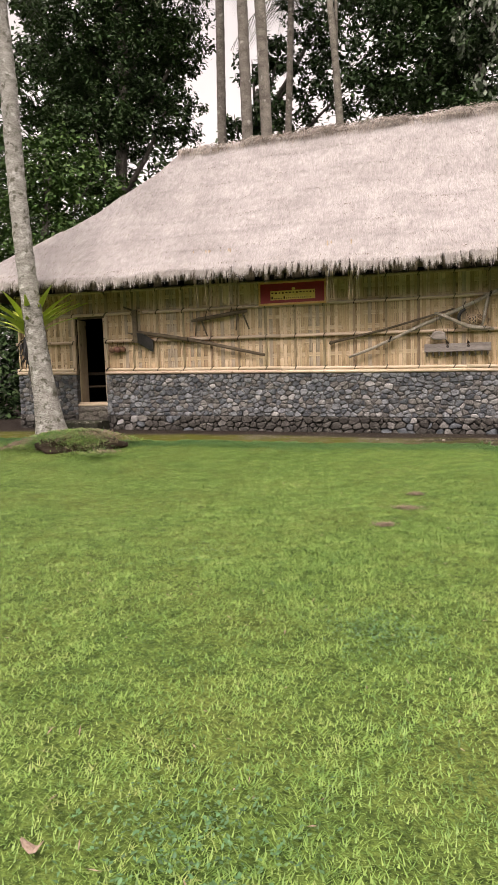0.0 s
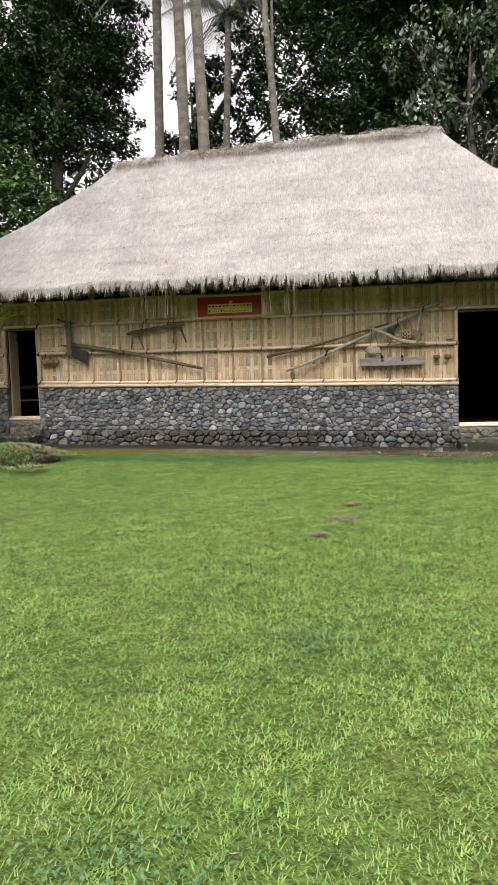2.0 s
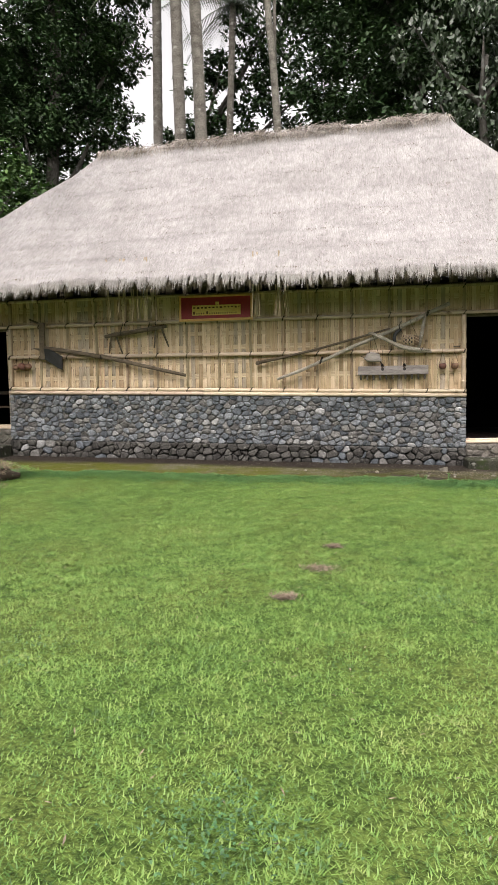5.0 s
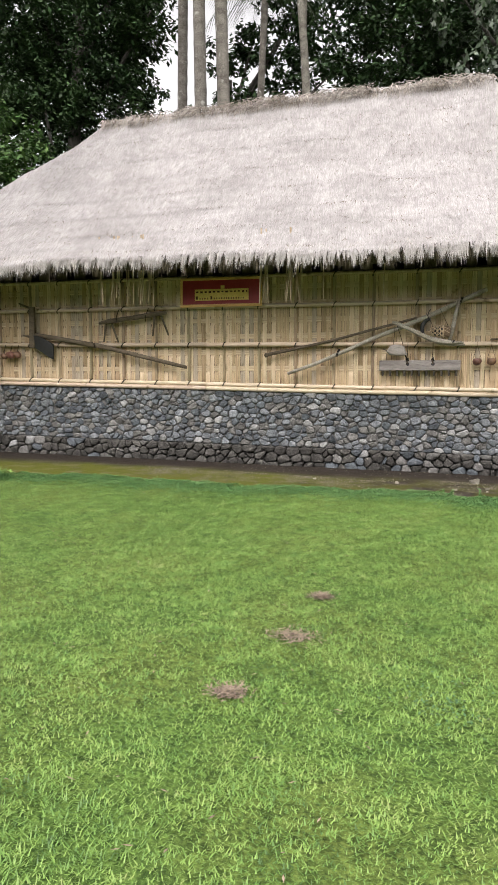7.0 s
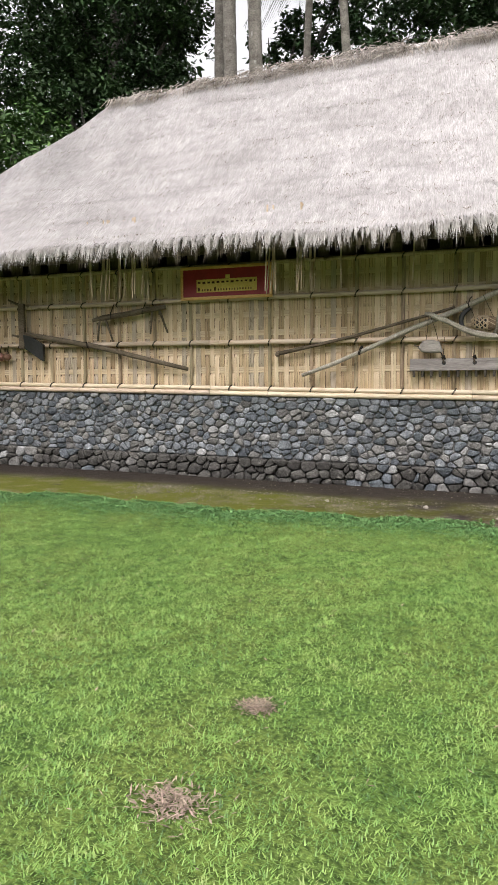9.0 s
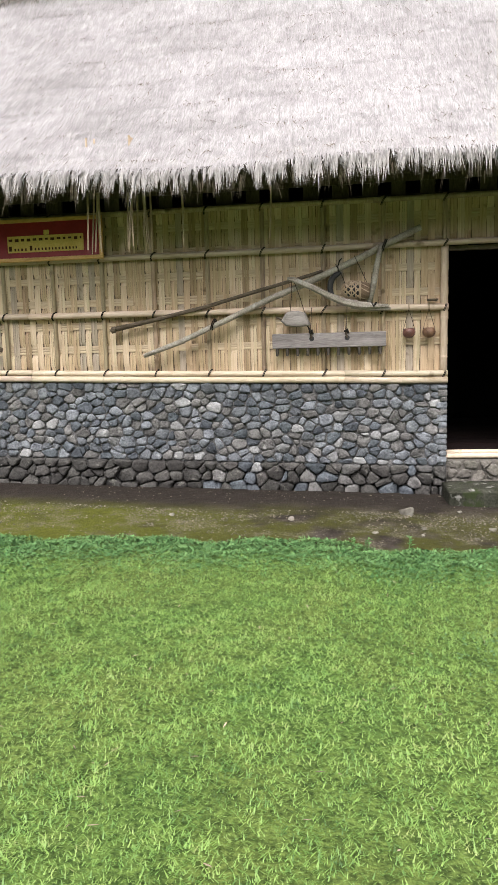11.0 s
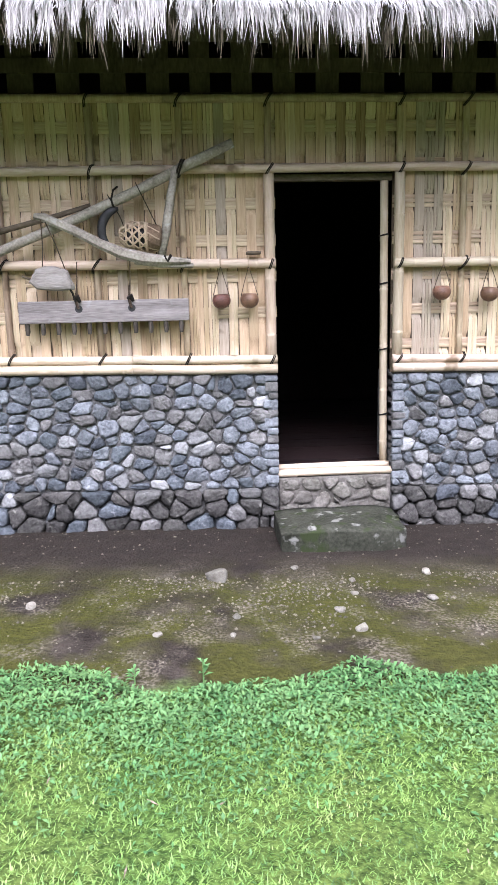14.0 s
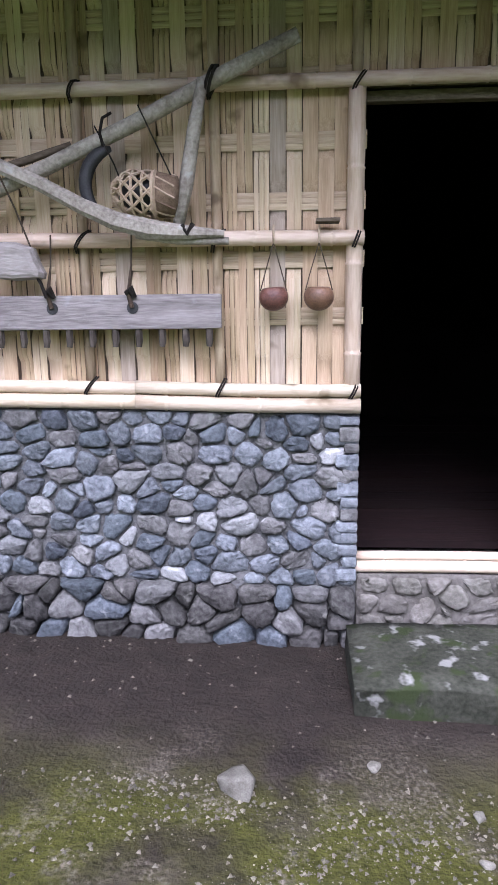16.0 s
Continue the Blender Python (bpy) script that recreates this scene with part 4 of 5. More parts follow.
def build_cowbell():
    t = empty("wooden_cowbell", "grey wooden cattle bell hanging from two cords", "cattle bell")
    bm = bmesh.new()
    front = [(-1.492, 1.697), (-1.447, 1.773), (-1.395, 1.788), (-1.33, 1.786), (-1.263, 1.764), (-1.246, 1.711), (-1.226, 1.67), (-1.232, 1.649), (-1.345, 1.643), (-1.447, 1.655)]
    rings = []
    for y, k in ((-0.195, 0.72), (-0.188, 0.90), (-0.165, 1.0), (-0.135, 1.0), (-0.112, 0.9)):
        rings.append([bm.verts.new((-1.355 + (x + 1.355) * k, y, 1.715 + (z - 1.715) * k)) for x, z in front])
    for p, q in zip(rings, rings[1:]):
        for k in range(len(front)):
            bm.faces.new((p[k], q[k], q[(k + 1) % len(front)], p[(k + 1) % len(front)]))
    bm.faces.new(rings[0])
    bm.faces.new(rings[-1][::-1])
    part("bell_body", bm, BELLWOOD, t)
    for a, b in (((-1.41, -0.155, 1.75), (-1.385, -0.21, 2.06)), ((-1.27, -0.155, 1.75), (-1.37, -0.21, 2.06))):
        part("cord", tube(bmesh.new(), [a, ((a[0] + b[0]) / 2 + 0.006, (a[1] + b[1]) / 2, (a[2] + b[2]) / 2), b], 0.0036, 5), TWINE, t)
    part("clapper_cord", tube(bmesh.new(), [(-1.27, -0.16, 1.68), (-1.24, -0.17, 1.63), (-1.225, -0.165, 1.575)], 0.007, 5), TIE, t)
    part("peg", tube(bmesh.new(), [(-1.535, -0.15, 1.735), (-1.485, -0.15, 1.715), (-1.455, -0.15, 1.70)], [0.006, 0.008, 0.008], 6), OLDWOOD, t)


def build_basket():
    t = empty("woven_basket", "small openwork bamboo basket with a dark base hung on a hook", "basket")
    cx, cy, cz = -0.82, -0.155, 1.958

    def at(s, q):
        """A point of the drum: s from the open-weave end to the base, q round it."""
        r = 0.083 * (1 - 0.62 * (max(0.0, 0.34 - s) / 0.34) ** 1.8) if s < 0.6 else 0.083 - 0.026 * (s - 0.6)
        return Vector((cx - 0.122 + 0.245 * s, cy + r * math.cos(q), cz - 0.020 * s + r * math.sin(q)))
    for turn in (1.0, -1.0):
        for k in range(9):
            q0 = 2 * math.pi * k / 9
            pts = [at(s, q0 + turn * s * 3.0) for s in np.linspace(0.0, 0.66, 14)]
            part("cane", tube(bmesh.new(), pts, 0.0058, 4), CANE, t)
    for s in (0.02, 0.18, 0.34, 0.50, 0.66):
        pts = [at(s, q) for q in np.linspace(0, 2 * math.pi, 19)]
        part("hoop", tube(bmesh.new(), pts, 0.0055 if s < 0.6 else 0.010, 5), CANE, t)
    # Added black core that stands for the shade inside the openwork.
    bm = bmesh.new()
    tube(bm, [at(s, 0.5).lerp(at(s, 0.5 + math.pi), 0.5) for s in (0.12, 0.3, 0.66)], [0.04, 0.058, 0.062], 12)
    part("dark_core", bm, IRON, t, smooth=True)
    bm = bmesh.new()
    tube(bm, [at(s, 0.5).lerp(at(s, 0.5 + math.pi), 0.5) for s in (0.62, 0.66, 0.8, 0.97, 1.02)], [0.062, 0.082, 0.080, 0.073, 0.045], 16)
    part("base", bm, CANE_DARK, t, "dark tightly woven base", smooth=True)
    for k in range(11):
        q = 2 * math.pi * k / 11
        pts = [at(0.66, q), at(0.82, q + 0.25), at(0.98, q + 0.5)]
        part("cane", tube(bmesh.new(), pts, 0.0045, 4), CANE if k % 3 else CANE_DARK, t)
    part("cord", tube(bmesh.new(), [(-0.905, -0.17, 1.985), (-0.925, -0.19, 2.05), (-0.965, -0.185, 2.13), (-1.0, -0.16, 2.19)], 0.003, 5), TIE, t)
    part("cord", tube(bmesh.new(), [(-0.70, -0.18, 1.97), (-0.76, -0.19, 2.10), (-0.83, -0.185, 2.25)], 0.0028, 5), TIE, t)


def build_horn():
    pts = [(-1.0 + 0.07 - 0.115 * math.sin(q), -0.165, 1.985 + 0.125 * math.cos(q)) for q in np.linspace(0.1, 2.75, 13)]
    ob = part("black_horn_ring", tube(bmesh.new(), pts, [0.010, 0.020, 0.024, 0.026, 0.027, 0.027, 0.026, 0.025, 0.024, 0.022, 0.019, 0.015, 0.009], 8, 0.7), IRON, None, smooth=True)
    tagged(ob, "black curved horn-like crescent hanging from the plough beam", "crescent")
    part("hook", tube(bmesh.new(), [(-0.965, -0.165, 2.10), (-0.975, -0.185, 2.16), (-0.96, -0.19, 2.21), (-0.94, -0.15, 2.235)], 0.006, 5), TIE, ob)


def build_coconut(x, z, r, hang):
    t = empty("coconut_cup", "polished brown coconut shell hanging on a black cord", "coconut shell", group="hanging coconut shells")
    bm = bmesh.new()
    bmesh.ops.create_uvsphere(bm, u_segments=20, v_segments=12, radius=r)
    for v in bm.verts:
        v.co.z = min(v.co.z, r * 0.72) * 0.95
        v.co.x *= 1.04
    bmesh.ops.transform(bm, matrix=Matrix.Translation((x, -0.11, z)) @ Matrix.Rotation(radians(random.uniform(-8, 8)), 4, "Y"), verts=bm.verts)
    part("shell", bm, COCO, t, smooth=True)
    top = (x + hang, -0.098, z_mid(x) - 0.015)
    for s in (-1, 1):
        part("cord", tube(bmesh.new(), [(x + s * r * 0.92, -0.115, z + r * 0.45), (x + s * r * 0.55 + hang * 0.5, -0.11, z + r * 1.8), top], 0.0024, 5), TWINE, t)
    part("peg", tube(bmesh.new(), [(x + hang, -0.09, z_mid(x) - 0.03), (x + hang, -0.105, z_mid(x)), (x + hang, -0.095, z_mid(x) + 0.05)], 0.005, 5), CANE, t)


def build_hoe():
    t = empty("wooden_hoe_plough", "dark wooden hand plough with an iron blade hung on the wall", "plough")
    y = -0.13
    part("post", box(bmesh.new(), (-6.648, y - 0.025, 1.80), (-6.562, y + 0.03, 2.395), 0.012), OLDWOOD, t, "grey wooden head post")
    bm = bmesh.new()
    front = [(-6.575, 1.985), (-6.46, 1.96), (-6.262, 1.845), (-6.268, 1.63), (-6.33, 1.655), (-6.56, 1.80)]
    a = [bm.verts.new((x, y - 0.03 - 0.02 * math.sin(k), z)) for k, (x, z) in enumerate(front)]
    b = [bm.verts.new((x, y + 0.0, z)) for x, z in front]
    bm.faces.new(a)
    bm.faces.new(b[::-1])
    for k in range(6):
        bm.faces.new((a[k], b[k], b[(k + 1) % 6], a[(k + 1) % 6]))
    part("blade", bm, IRON, t, "black iron blade")
    part("handle", tube(bmesh.new(), [(-6.60, y, 1.995), (-6.3, y, 1.945), (-5.9, y, 1.878), (-5.60, y, 1.818)], [0.03, 0.036, 0.034, 0.036], 8, 0.7), OLDWOOD, t, smooth=True)
    part("shaft", tube(bmesh.new(), [(-5.62, y, 1.835), (-5.2, y, 1.735), (-4.7, y, 1.615), (-4.235, y, 1.505)], [0.034, 0.031, 0.030, 0.024], 8, 0.7), OLDWOOD, t, smooth=True)
    part("binding", tube(bmesh.new(), [(-5.62, y - 0.03, 1.86), (-5.61, y - 0.04, 1.82), (-5.60, y - 0.03, 1.785)], 0.008, 5), TIE, t)
    part("twig", tube(bmesh.new(), [(-6.83, -0.10, 2.455), (-6.70, -0.10, 2.40), (-6.60, -0.10, 2.36)], [0.012, 0.016, 0.012], 6), OLDWOOD, t)
    part("wedge", tube(bmesh.new(), [(-6.76, y, 1.99), (-6.66, y, 1.965)], [0.008, 0.018], 6), OLDWOOD, t)


def build_yoke():
    t = empty("wooden_yoke", "dark wooden cattle yoke with four pegs hung on the wall", "yoke")
    y = -0.13
    part("beam", tube(bmesh.new(), [(-5.545, y, 2.14), (-5.4, y, 2.165), (-5.05, y, 2.205), (-4.75, y, 2.245), (-4.53, y, 2.275)], [0.022, 0.036, 0.034, 0.037, 0.028], 8, 0.7), OLDWOOD, t, smooth=True)
    for (xa, za), (xb, zb) in (((-5.445, 2.13), (-5.475, 1.875)), ((-5.355, 2.14), (-5.255, 1.865)), ((-4.705, 2.23), (-4.735, 1.945)), ((-4.61, 2.24), (-4.50, 1.955))):
        part("peg", tube(bmesh.new(), [(xa, y, za), ((xa + xb) / 2, y, (za + zb) / 2), (xb, y, zb)], [0.017, 0.015, 0.012], 6), OLDWOOD, t, smooth=True)
    for x in (-5.27, -4.83):
        part("cord", tube(bmesh.new(), [(x, y - 0.03, 2.15), (x, y - 0.03, 2.22), (x + 0.02, -0.095, TOP)], 0.006, 5), TIE, t)


def build_sign():
    t = empty("sign_board", "maroon painted sign board with a gilded frame and gold panel", "sign")
    x0, x1, z0, z1, y = -4.325, -3.165, 2.338, 2.735, -0.115
    part("board", box(bmesh.new(), (x0 + 0.02, y, z0 + 0.02), (x1 - 0.02, y + 0.02, z1 - 0.02)), MAROON, t)
    for lo, hi in (((x0, y - 0.014, z0), (x1, y + 0.022, z0 + 0.036)), ((x0, y - 0.014, z1 - 0.034), (x1, y + 0.022, z1)),
                   ((x0, y - 0.012, z0 + 0.036), (x0 + 0.034, y + 0.022, z1 - 0.034)), ((x1 - 0.034, y - 0.012, z0 + 0.036), (x1, y + 0.022, z1 - 0.034))):
        part("frame_bar", box(bmesh.new(), lo, hi, 0.005), GOLDWOOD, t)
    part("gold_panel", box(bmesh.new(), (-4.115, y - 0.006, 2.425), (-3.352, y + 0.0, 2.578)), GOLD, t)
    rng = np.random.default_rng(4)
    x = -4.10
    while x < -3.38:
        w = rng.uniform(0.02, 0.038)
        part("script_bar", box(bmesh.new(), (x, y - 0.009, 2.524 + rng.uniform(0, 0.012)), (min(x + w, -3.37), y - 0.005, 2.552)), LETTER, t)
        x += w + 0.026
    x = -4.10
    for w in (0.04, 0.018, 0.02, 0.026, 0.02, 0.0, 0.034, 0.02, 0.02, 0.02, 0.022, 0.02, 0.016, 0.02, 0.02, 0.02, 0.022, 0.02, 0.016, 0.018):
        if w:
            part("lettering_bar", box(bmesh.new(), (x, y - 0.009, 2.440), (x + w * 0.7, y - 0.005, 2.463 + (0.022 if w > 0.03 else 0.0))), LETTER, t)
        x += w + 0.0145
    part("ornament", box(bmesh.new(), (-3.745, y - 0.006, 2.582), (-3.69, y, 2.625), 0.002), GOLD, t)


def build_shells():
    t = empty("shell_bundle", "bundle of dark brown husk scoops tied to the rail", "husk scoops")
    for x, z, r in ((-7.09, 1.685, 0.045), (-6.98, 1.70, 0.055), (-6.87, 1.70, 0.05)):
        bm = bmesh.new()
        bmesh.ops.create_icosphere(bm, subdivisions=2, radius=r)
        for v in bm.verts:
            v.co *= 1 + 0.25 * noise.noise(v.co * 25)
            v.co.x *= 1.25
        bmesh.ops.translate(bm, verts=bm.verts, vec=(x, -0.11, z))
        part("husk", bm, COCO, t, smooth=True)
        part("cord", tube(bmesh.new(), [(x, -0.11, z + r * 0.8), (x + 0.02, -0.10, z_mid(x))], 0.005, 5), TIE, t)


def build_bracket():
    ob = part("wall_peg_shelf", box(bmesh.new(), (-0.185, -0.13, 1.843), (-0.095, -0.04, 1.857), 0.003), OLDWOOD)
    tagged(ob, "tiny dark wooden ledge above the bamboo rail", "ledge")


def build_hanging_straw():
    rng = np.random.default_rng(12)
    for x0, x1, n in ((-5.40, -4.50, 18), (-3.10, -2.52, 15), (-1.53, -1.51, 1), (-2.3, -2.25, 1)):
        t = empty("hanging_straw", "pale straw stems dangling from the eaves before the wall", "straw", group="straw under the eaves")
        for k in range(n):
            x = rng.uniform(x0, x1)
            y = -0.55 + rng.uniform(-0.12, 0.1)
            lo = rng.uniform(2.30, 2.46)
            dx = rng.normal(0, 0.015)
            part("straw", tube(bmesh.new(), [(x, y, 3.24), (x + dx, y - 0.01, 2.7), (x + dx * 2.2, y - 0.03, lo)], [0.010, 0.009, 0.005], 4), CANE, t)


build_plough()
build_pole()
build_harrow()
build_cowbell()
build_basket()
build_horn()
for q in ((-0.346, 1.568, 0.055, 0.0), (-0.172, 1.568, 0.056, 0.0), (1.045, 1.59, 0.055, 0.01), (1.355, 1.575, 0.055, 0.0)):
    build_coconut(*q)
build_hoe()
build_yoke()
build_sign()
build_shells()
build_bracket()
build_hanging_straw()


# ---- trees ----
def leaves(name, centres, radii, per, size, material, parent, rng, droop=0.3, squash=0.75):
    """Leaf blades in loose clusters about the given centres."""
    C = np.repeat(np.asarray(centres, float), per, 0)
    R = np.repeat(np.asarray(radii, float), per)[:, None]
    n = len(C)
    d = rng.normal(0, 1, (n, 3))
    d /= np.linalg.norm(d, axis=1, keepdims=True)
    d[:, 2] *= squash
    P = C + d * R * rng.random((n, 1)) ** 0.5
    a = rng.normal(0, 1, (n, 3))
    a[:, 2] = -abs(a[:, 2]) * droop - rng.random(n) * droop
    a /= np.linalg.norm(a, axis=1, keepdims=True)
    up = rng.normal(0, 0.45, (n, 3)) + np.array((0, -0.25, 1.0))
    b = np.cross(a, up)
    b /= np.linalg.norm(b, axis=1, keepdims=True)
    L = size * rng.uniform(0.6, 1.3, (n, 1))
    W = L * 0.24
    V = np.stack([P, P + a * L * 0.5 - b * W, P + a * L, P + a * L * 0.5 + b * W], 1).reshape(-1, 3)
    ob = soup(name, V, np.arange(4 * n).reshape(-1, 4), material, parent)
    ob["kind"] = "stuff"
    return ob


def crown_points(blobs, rng, each):
    """Cluster centres spread near the surface of several uneven lobes."""
    out, rad = [], []
    for x, y, z, r in blobs:
        n = int(each * (r / 2.0) ** 2)
        d = rng.normal(0, 1, (n, 3))
        d /= np.linalg.norm(d, axis=1, keepdims=True)
        k = rng.uniform(0.45, 1.1, (n, 1))
        d[:, 2] *= 0.8
        out.append(np.array((x, y, z)) + d * r * k)
        rad.append(rng.uniform(0.25, 0.55, n) * (0.6 + 0.2 * r))
    return np.concatenate(out), np.concatenate(rad)


def build_tree(label, root, top, r0, blobs, material, rng, each=70, per=26, size=0.22, bark=BARK2, droop=0.4):
    t = empty("tree", label, "tree")
    root, top = Vector(root), Vector(top)
    n = 9
    pts = [root.lerp(top, i / (n - 1)) + Vector((0.12 * math.sin(i * 1.3 + root.x), 0.1 * math.cos(i * 1.7), 0)) * (i > 0) for i in range(n)]
    part("trunk", tube(bmesh.new(), pts, [r0 * (1 - 0.6 * i / (n - 1)) for i in range(n)], 10), bark, t, smooth=True)
    for k, (x, y, z, r) in enumerate(blobs):
        c = Vector((x, y, z))
        a = pts[max(2, min(n - 2, int((z - root.z) / max(1, top.z - root.z) * n) - 2))]
        mid = a.lerp(c, 0.55) + Vector((0, 0, -0.25))
        part("limb", tube(bmesh.new(), [a, mid, c, c + (c - mid) * 0.35], [r0 * 0.42, r0 * 0.28, r0 * 0.15, r0 * 0.05], 6), bark, t, smooth=True)
    C, R = crown_points(blobs, rng, each)
    leaves("crown", C, R, per, size, material, t, rng, droop)
    return t


def frond(bm_list, base, heading, rise, length, drop, rng, width=0.40, n=46):
    """A feather palm leaf: rib points and leaflets, added as (verts, faces)."""
    h = np.array((math.cos(heading), math.sin(heading), 0.0))
    s = np.linspace(0, 1, n)
    rib = np.array(base) + np.outer(s * length * math.cos(rise), h)
    rib[:, 2] += s * length * math.sin(rise) - drop * s ** 2
    side = np.cross(h, (0, 0, 1))
    V, F = [], []
    for k in range(2, n):
        w = width * math.sin(math.pi * min(1, 0.12 + s[k] * 0.88)) + 0.1
        for sg in (-1, 1):
            tip = rib[k] + side * sg * w + h * 0.22 * w + np.array((0, 0, -0.95 * w - 0.08 * rng.random()))
            q = h * 0.016
            o = len(V)
            V += [rib[k] - q, rib[k] + q, tip]
            F.append((o, o + 1, o + 2))
    bm_list.append((np.array(V), np.array(F)))
    return rib


def build_palm(label, root, top, r0, r1, crown, rng, fronds=16, length=3.2, lean=0.0):
    t = empty("palm_tree", label, "palm tree", group="palms behind the house")
    root, top = Vector(root), Vector(top)
    n = 60
    pts, rad = [], []
    for i in range(n):
        f = i / (n - 1)
        pts.append(root.lerp(top, f) + Vector((lean * math.sin(math.pi * f), 0, 0)))
        rad.append(0.84 * (r0 + (r1 - r0) * min(1, f * 1.2)) * (1 + 0.05 * (i % 2)) + 0.06 * math.exp(-f * 25))
    part("trunk", tube(bmesh.new(), pts, rad, 12), PALMBARK, t, smooth=True)
    if crown:
        pieces = []
        for k in range(fronds):
            rib = frond(pieces, tuple(top), 2 * math.pi * k / fronds + rng.uniform(-0.2, 0.2), rng.uniform(-0.2, 1.1), length * rng.uniform(0.8, 1.1), rng.uniform(1.2, 2.6), rng)
            part("rib", tube(bmesh.new(), [tuple(p) for p in rib[::9]], [0.03, 0.024, 0.018, 0.012, 0.008, 0.005][:len(rib[::9])], 5), FROND, t)
        joined("fronds", pieces, FROND, t)["kind"] = "stuff"
    return t


def build_woods():
    rng = np.random.default_rng(30)
    gz = 0.2
    build_palm("tall slender grey palm trunk behind the thatched roof", (-8.26, 12.0, gz), (-8.05, 12.0, 15.7), 0.21, 0.18, True, rng, fronds=18, length=2.6)
    build_palm("tall pale palm trunk behind the thatched roof", (-5.95, 7.0, gz), (-6.22, 7.1, 15.8), 0.20, 0.165, True, rng)
    build_palm("tall grey palm trunk leaning behind the roof", (-5.60, 7.8, gz), (-6.00, 7.8, 16.4), 0.215, 0.175, True, rng, lean=0.1)
    build_palm("dark leaning palm trunk far behind the roof", (-7.10, 17.0, gz), (-6.36, 17.0, 16.8), 0.20, 0.155, True, rng, fronds=20, length=3.2)
    build_palm("low bushy palm with dark fronds behind the ridge", (-5.0, 9.5, gz), (-4.9, 9.5, 7.3), 0.16, 0.14, True, rng, fronds=22, length=2.6)
    build_palm("low bushy palm with dark fronds behind the ridge", (-3.3, 11.5, gz), (-3.2, 11.5, 8.3), 0.16, 0.14, True, rng, fronds=22, length=3.0)
    build_tree("pale crooked slim tree behind the thatched roof", (-3.73, 9.0, gz), (-3.95, 9.1, 16.0), 0.165,
               [(-3.8, 9.2, 13.8, 1.2), (-4.8, 9.5, 15.0, 1.4)], LEAF_MID, rng, each=40, per=16, size=0.16, bark=PALMBARK)
    # broad tree at the west
    build_tree("tall dark broadleaf tree with gaps of sky in its crown", (-12.6, 13, gz), (-12.2, 13, 16), 0.34,
               [(-14.2, 13, 15.0, 2.6), (-12.0, 13, 13.2, 2.2), (-10.7, 13.4, 15.6, 2.0), (-13.2, 12.6, 10.4, 1.9), (-10.6, 13, 11.0, 1.4), (-9.9, 13, 13.2, 1.2),
                (-11.6, 13, 17.4, 2.4), (-14.5, 13, 11.8, 2.0)], LEAF_DARK, rng, each=120, per=60, size=0.19)
    build_tree("green leafy tree with layered low branches beside the house", (-13.6, 9.0, gz), (-13.4, 9, 8.6), 0.22,
               [(-13.4, 9, 8.2, 1.6), (-11.9, 8.8, 7.2, 1.3), (-14.8, 9, 6.6, 1.8), (-12.6, 8.6, 5.6, 1.5), (-11.3, 8.4, 5.4, 1.0), (-14, 8, 4.4, 1.8), (-12.2, 7.6, 3.6, 1.5)], LEAF_MID, rng, each=130, per=40, size=0.2)
    build_tree("dark bushy tree close to the west end of the house", (-12.4, 3.5, gz), (-12.3, 3.5, 4), 0.16,
               [(-12.6, 3.5, 3.4, 1.3), (-11.6, 3.8, 2.4, 1.0), (-13.4, 3, 2.2, 1.4), (-12, 3, 1.2, 1.0), (-10.9, 3.4, 1.3, 0.9), (-10.6, 3.0, 0.7, 0.8), (-11.4, 2.8, 0.7, 0.9), (-10.7, 3.5, 2.3, 0.9), (-11.2, 3.2, 1.6, 0.9)], LEAF_DARK, rng, each=110, per=30, size=0.17)
    build_tree("dark tree filling the gap behind the palms", (-8.6, 19, gz), (-8.4, 19, 14), 0.28,
               [(-7.0, 19, 12.6, 1.8), (-6.2, 19, 15.2, 1.8), (-4.2, 18, 13.2, 2.0), (-4.8, 18, 17.0, 2.2), (-7.4, 19, 10.2, 1.8), (-9.3, 19, 12.4, 1.2), (-8.5, 19, 14.8, 0.9), (-8.1, 19, 12.4, 1.4), (-7.3, 19, 15.4, 1.0)], LEAF_DARK, rng, each=70, per=32, size=0.26)
    # dense dark trees at the east
    build_tree("dense dark tree behind the east half of the roof", (0.6, 12, gz), (0.4, 12, 13), 0.32,
               [(-1.4, 12, 11.5, 2.3), (0.8, 12, 10.0, 2.4), (-0.8, 12, 14.4, 2.5), (1.4, 12, 14.6, 2.6), (2.8, 12, 11.8, 2.2), (-2.4, 13, 14.8, 1.9), (0.2, 11, 8.0, 2.0)], LEAF_DARK, rng, each=130, per=58, size=0.19)
    build_tree("greyish green tree with drooping leaf sprays behind the roof", (2.2, 9.6, gz), (2.0, 9.6, 10.5), 0.22,
               [(0.9, 9.6, 9.0, 1.2), (1.9, 9.4, 10.6, 1.4), (0.3, 9.8, 11.2, 1.1), (2.8, 9.4, 8.6, 1.3), (3.2, 9.8, 11.6, 1.5)], LEAF_GREY, rng, each=60, per=32, size=0.19, droop=1.3)
    build_tree("leafy green tree beside the east end of the house", (5.4, 9, gz), (5.2, 9, 11), 0.26,
               [(4.2, 9, 9.4, 1.7), (5.6, 9, 7.6, 2.0), (4.4, 9, 11.8, 1.8), (6.2, 8.6, 10.4, 2.0), (4.6, 8.6, 5.4, 1.8), (6.4, 8, 4.2, 2.0), (4.2, 8.4, 13.8, 1.8)], LEAF_MID, rng, each=120, per=40, size=0.2)
    # low dark growth behind the house closes the view under the crowns
    t = empty("distant_woods", "dark mass of far woods behind the clearing", "woods", kind="stuff")
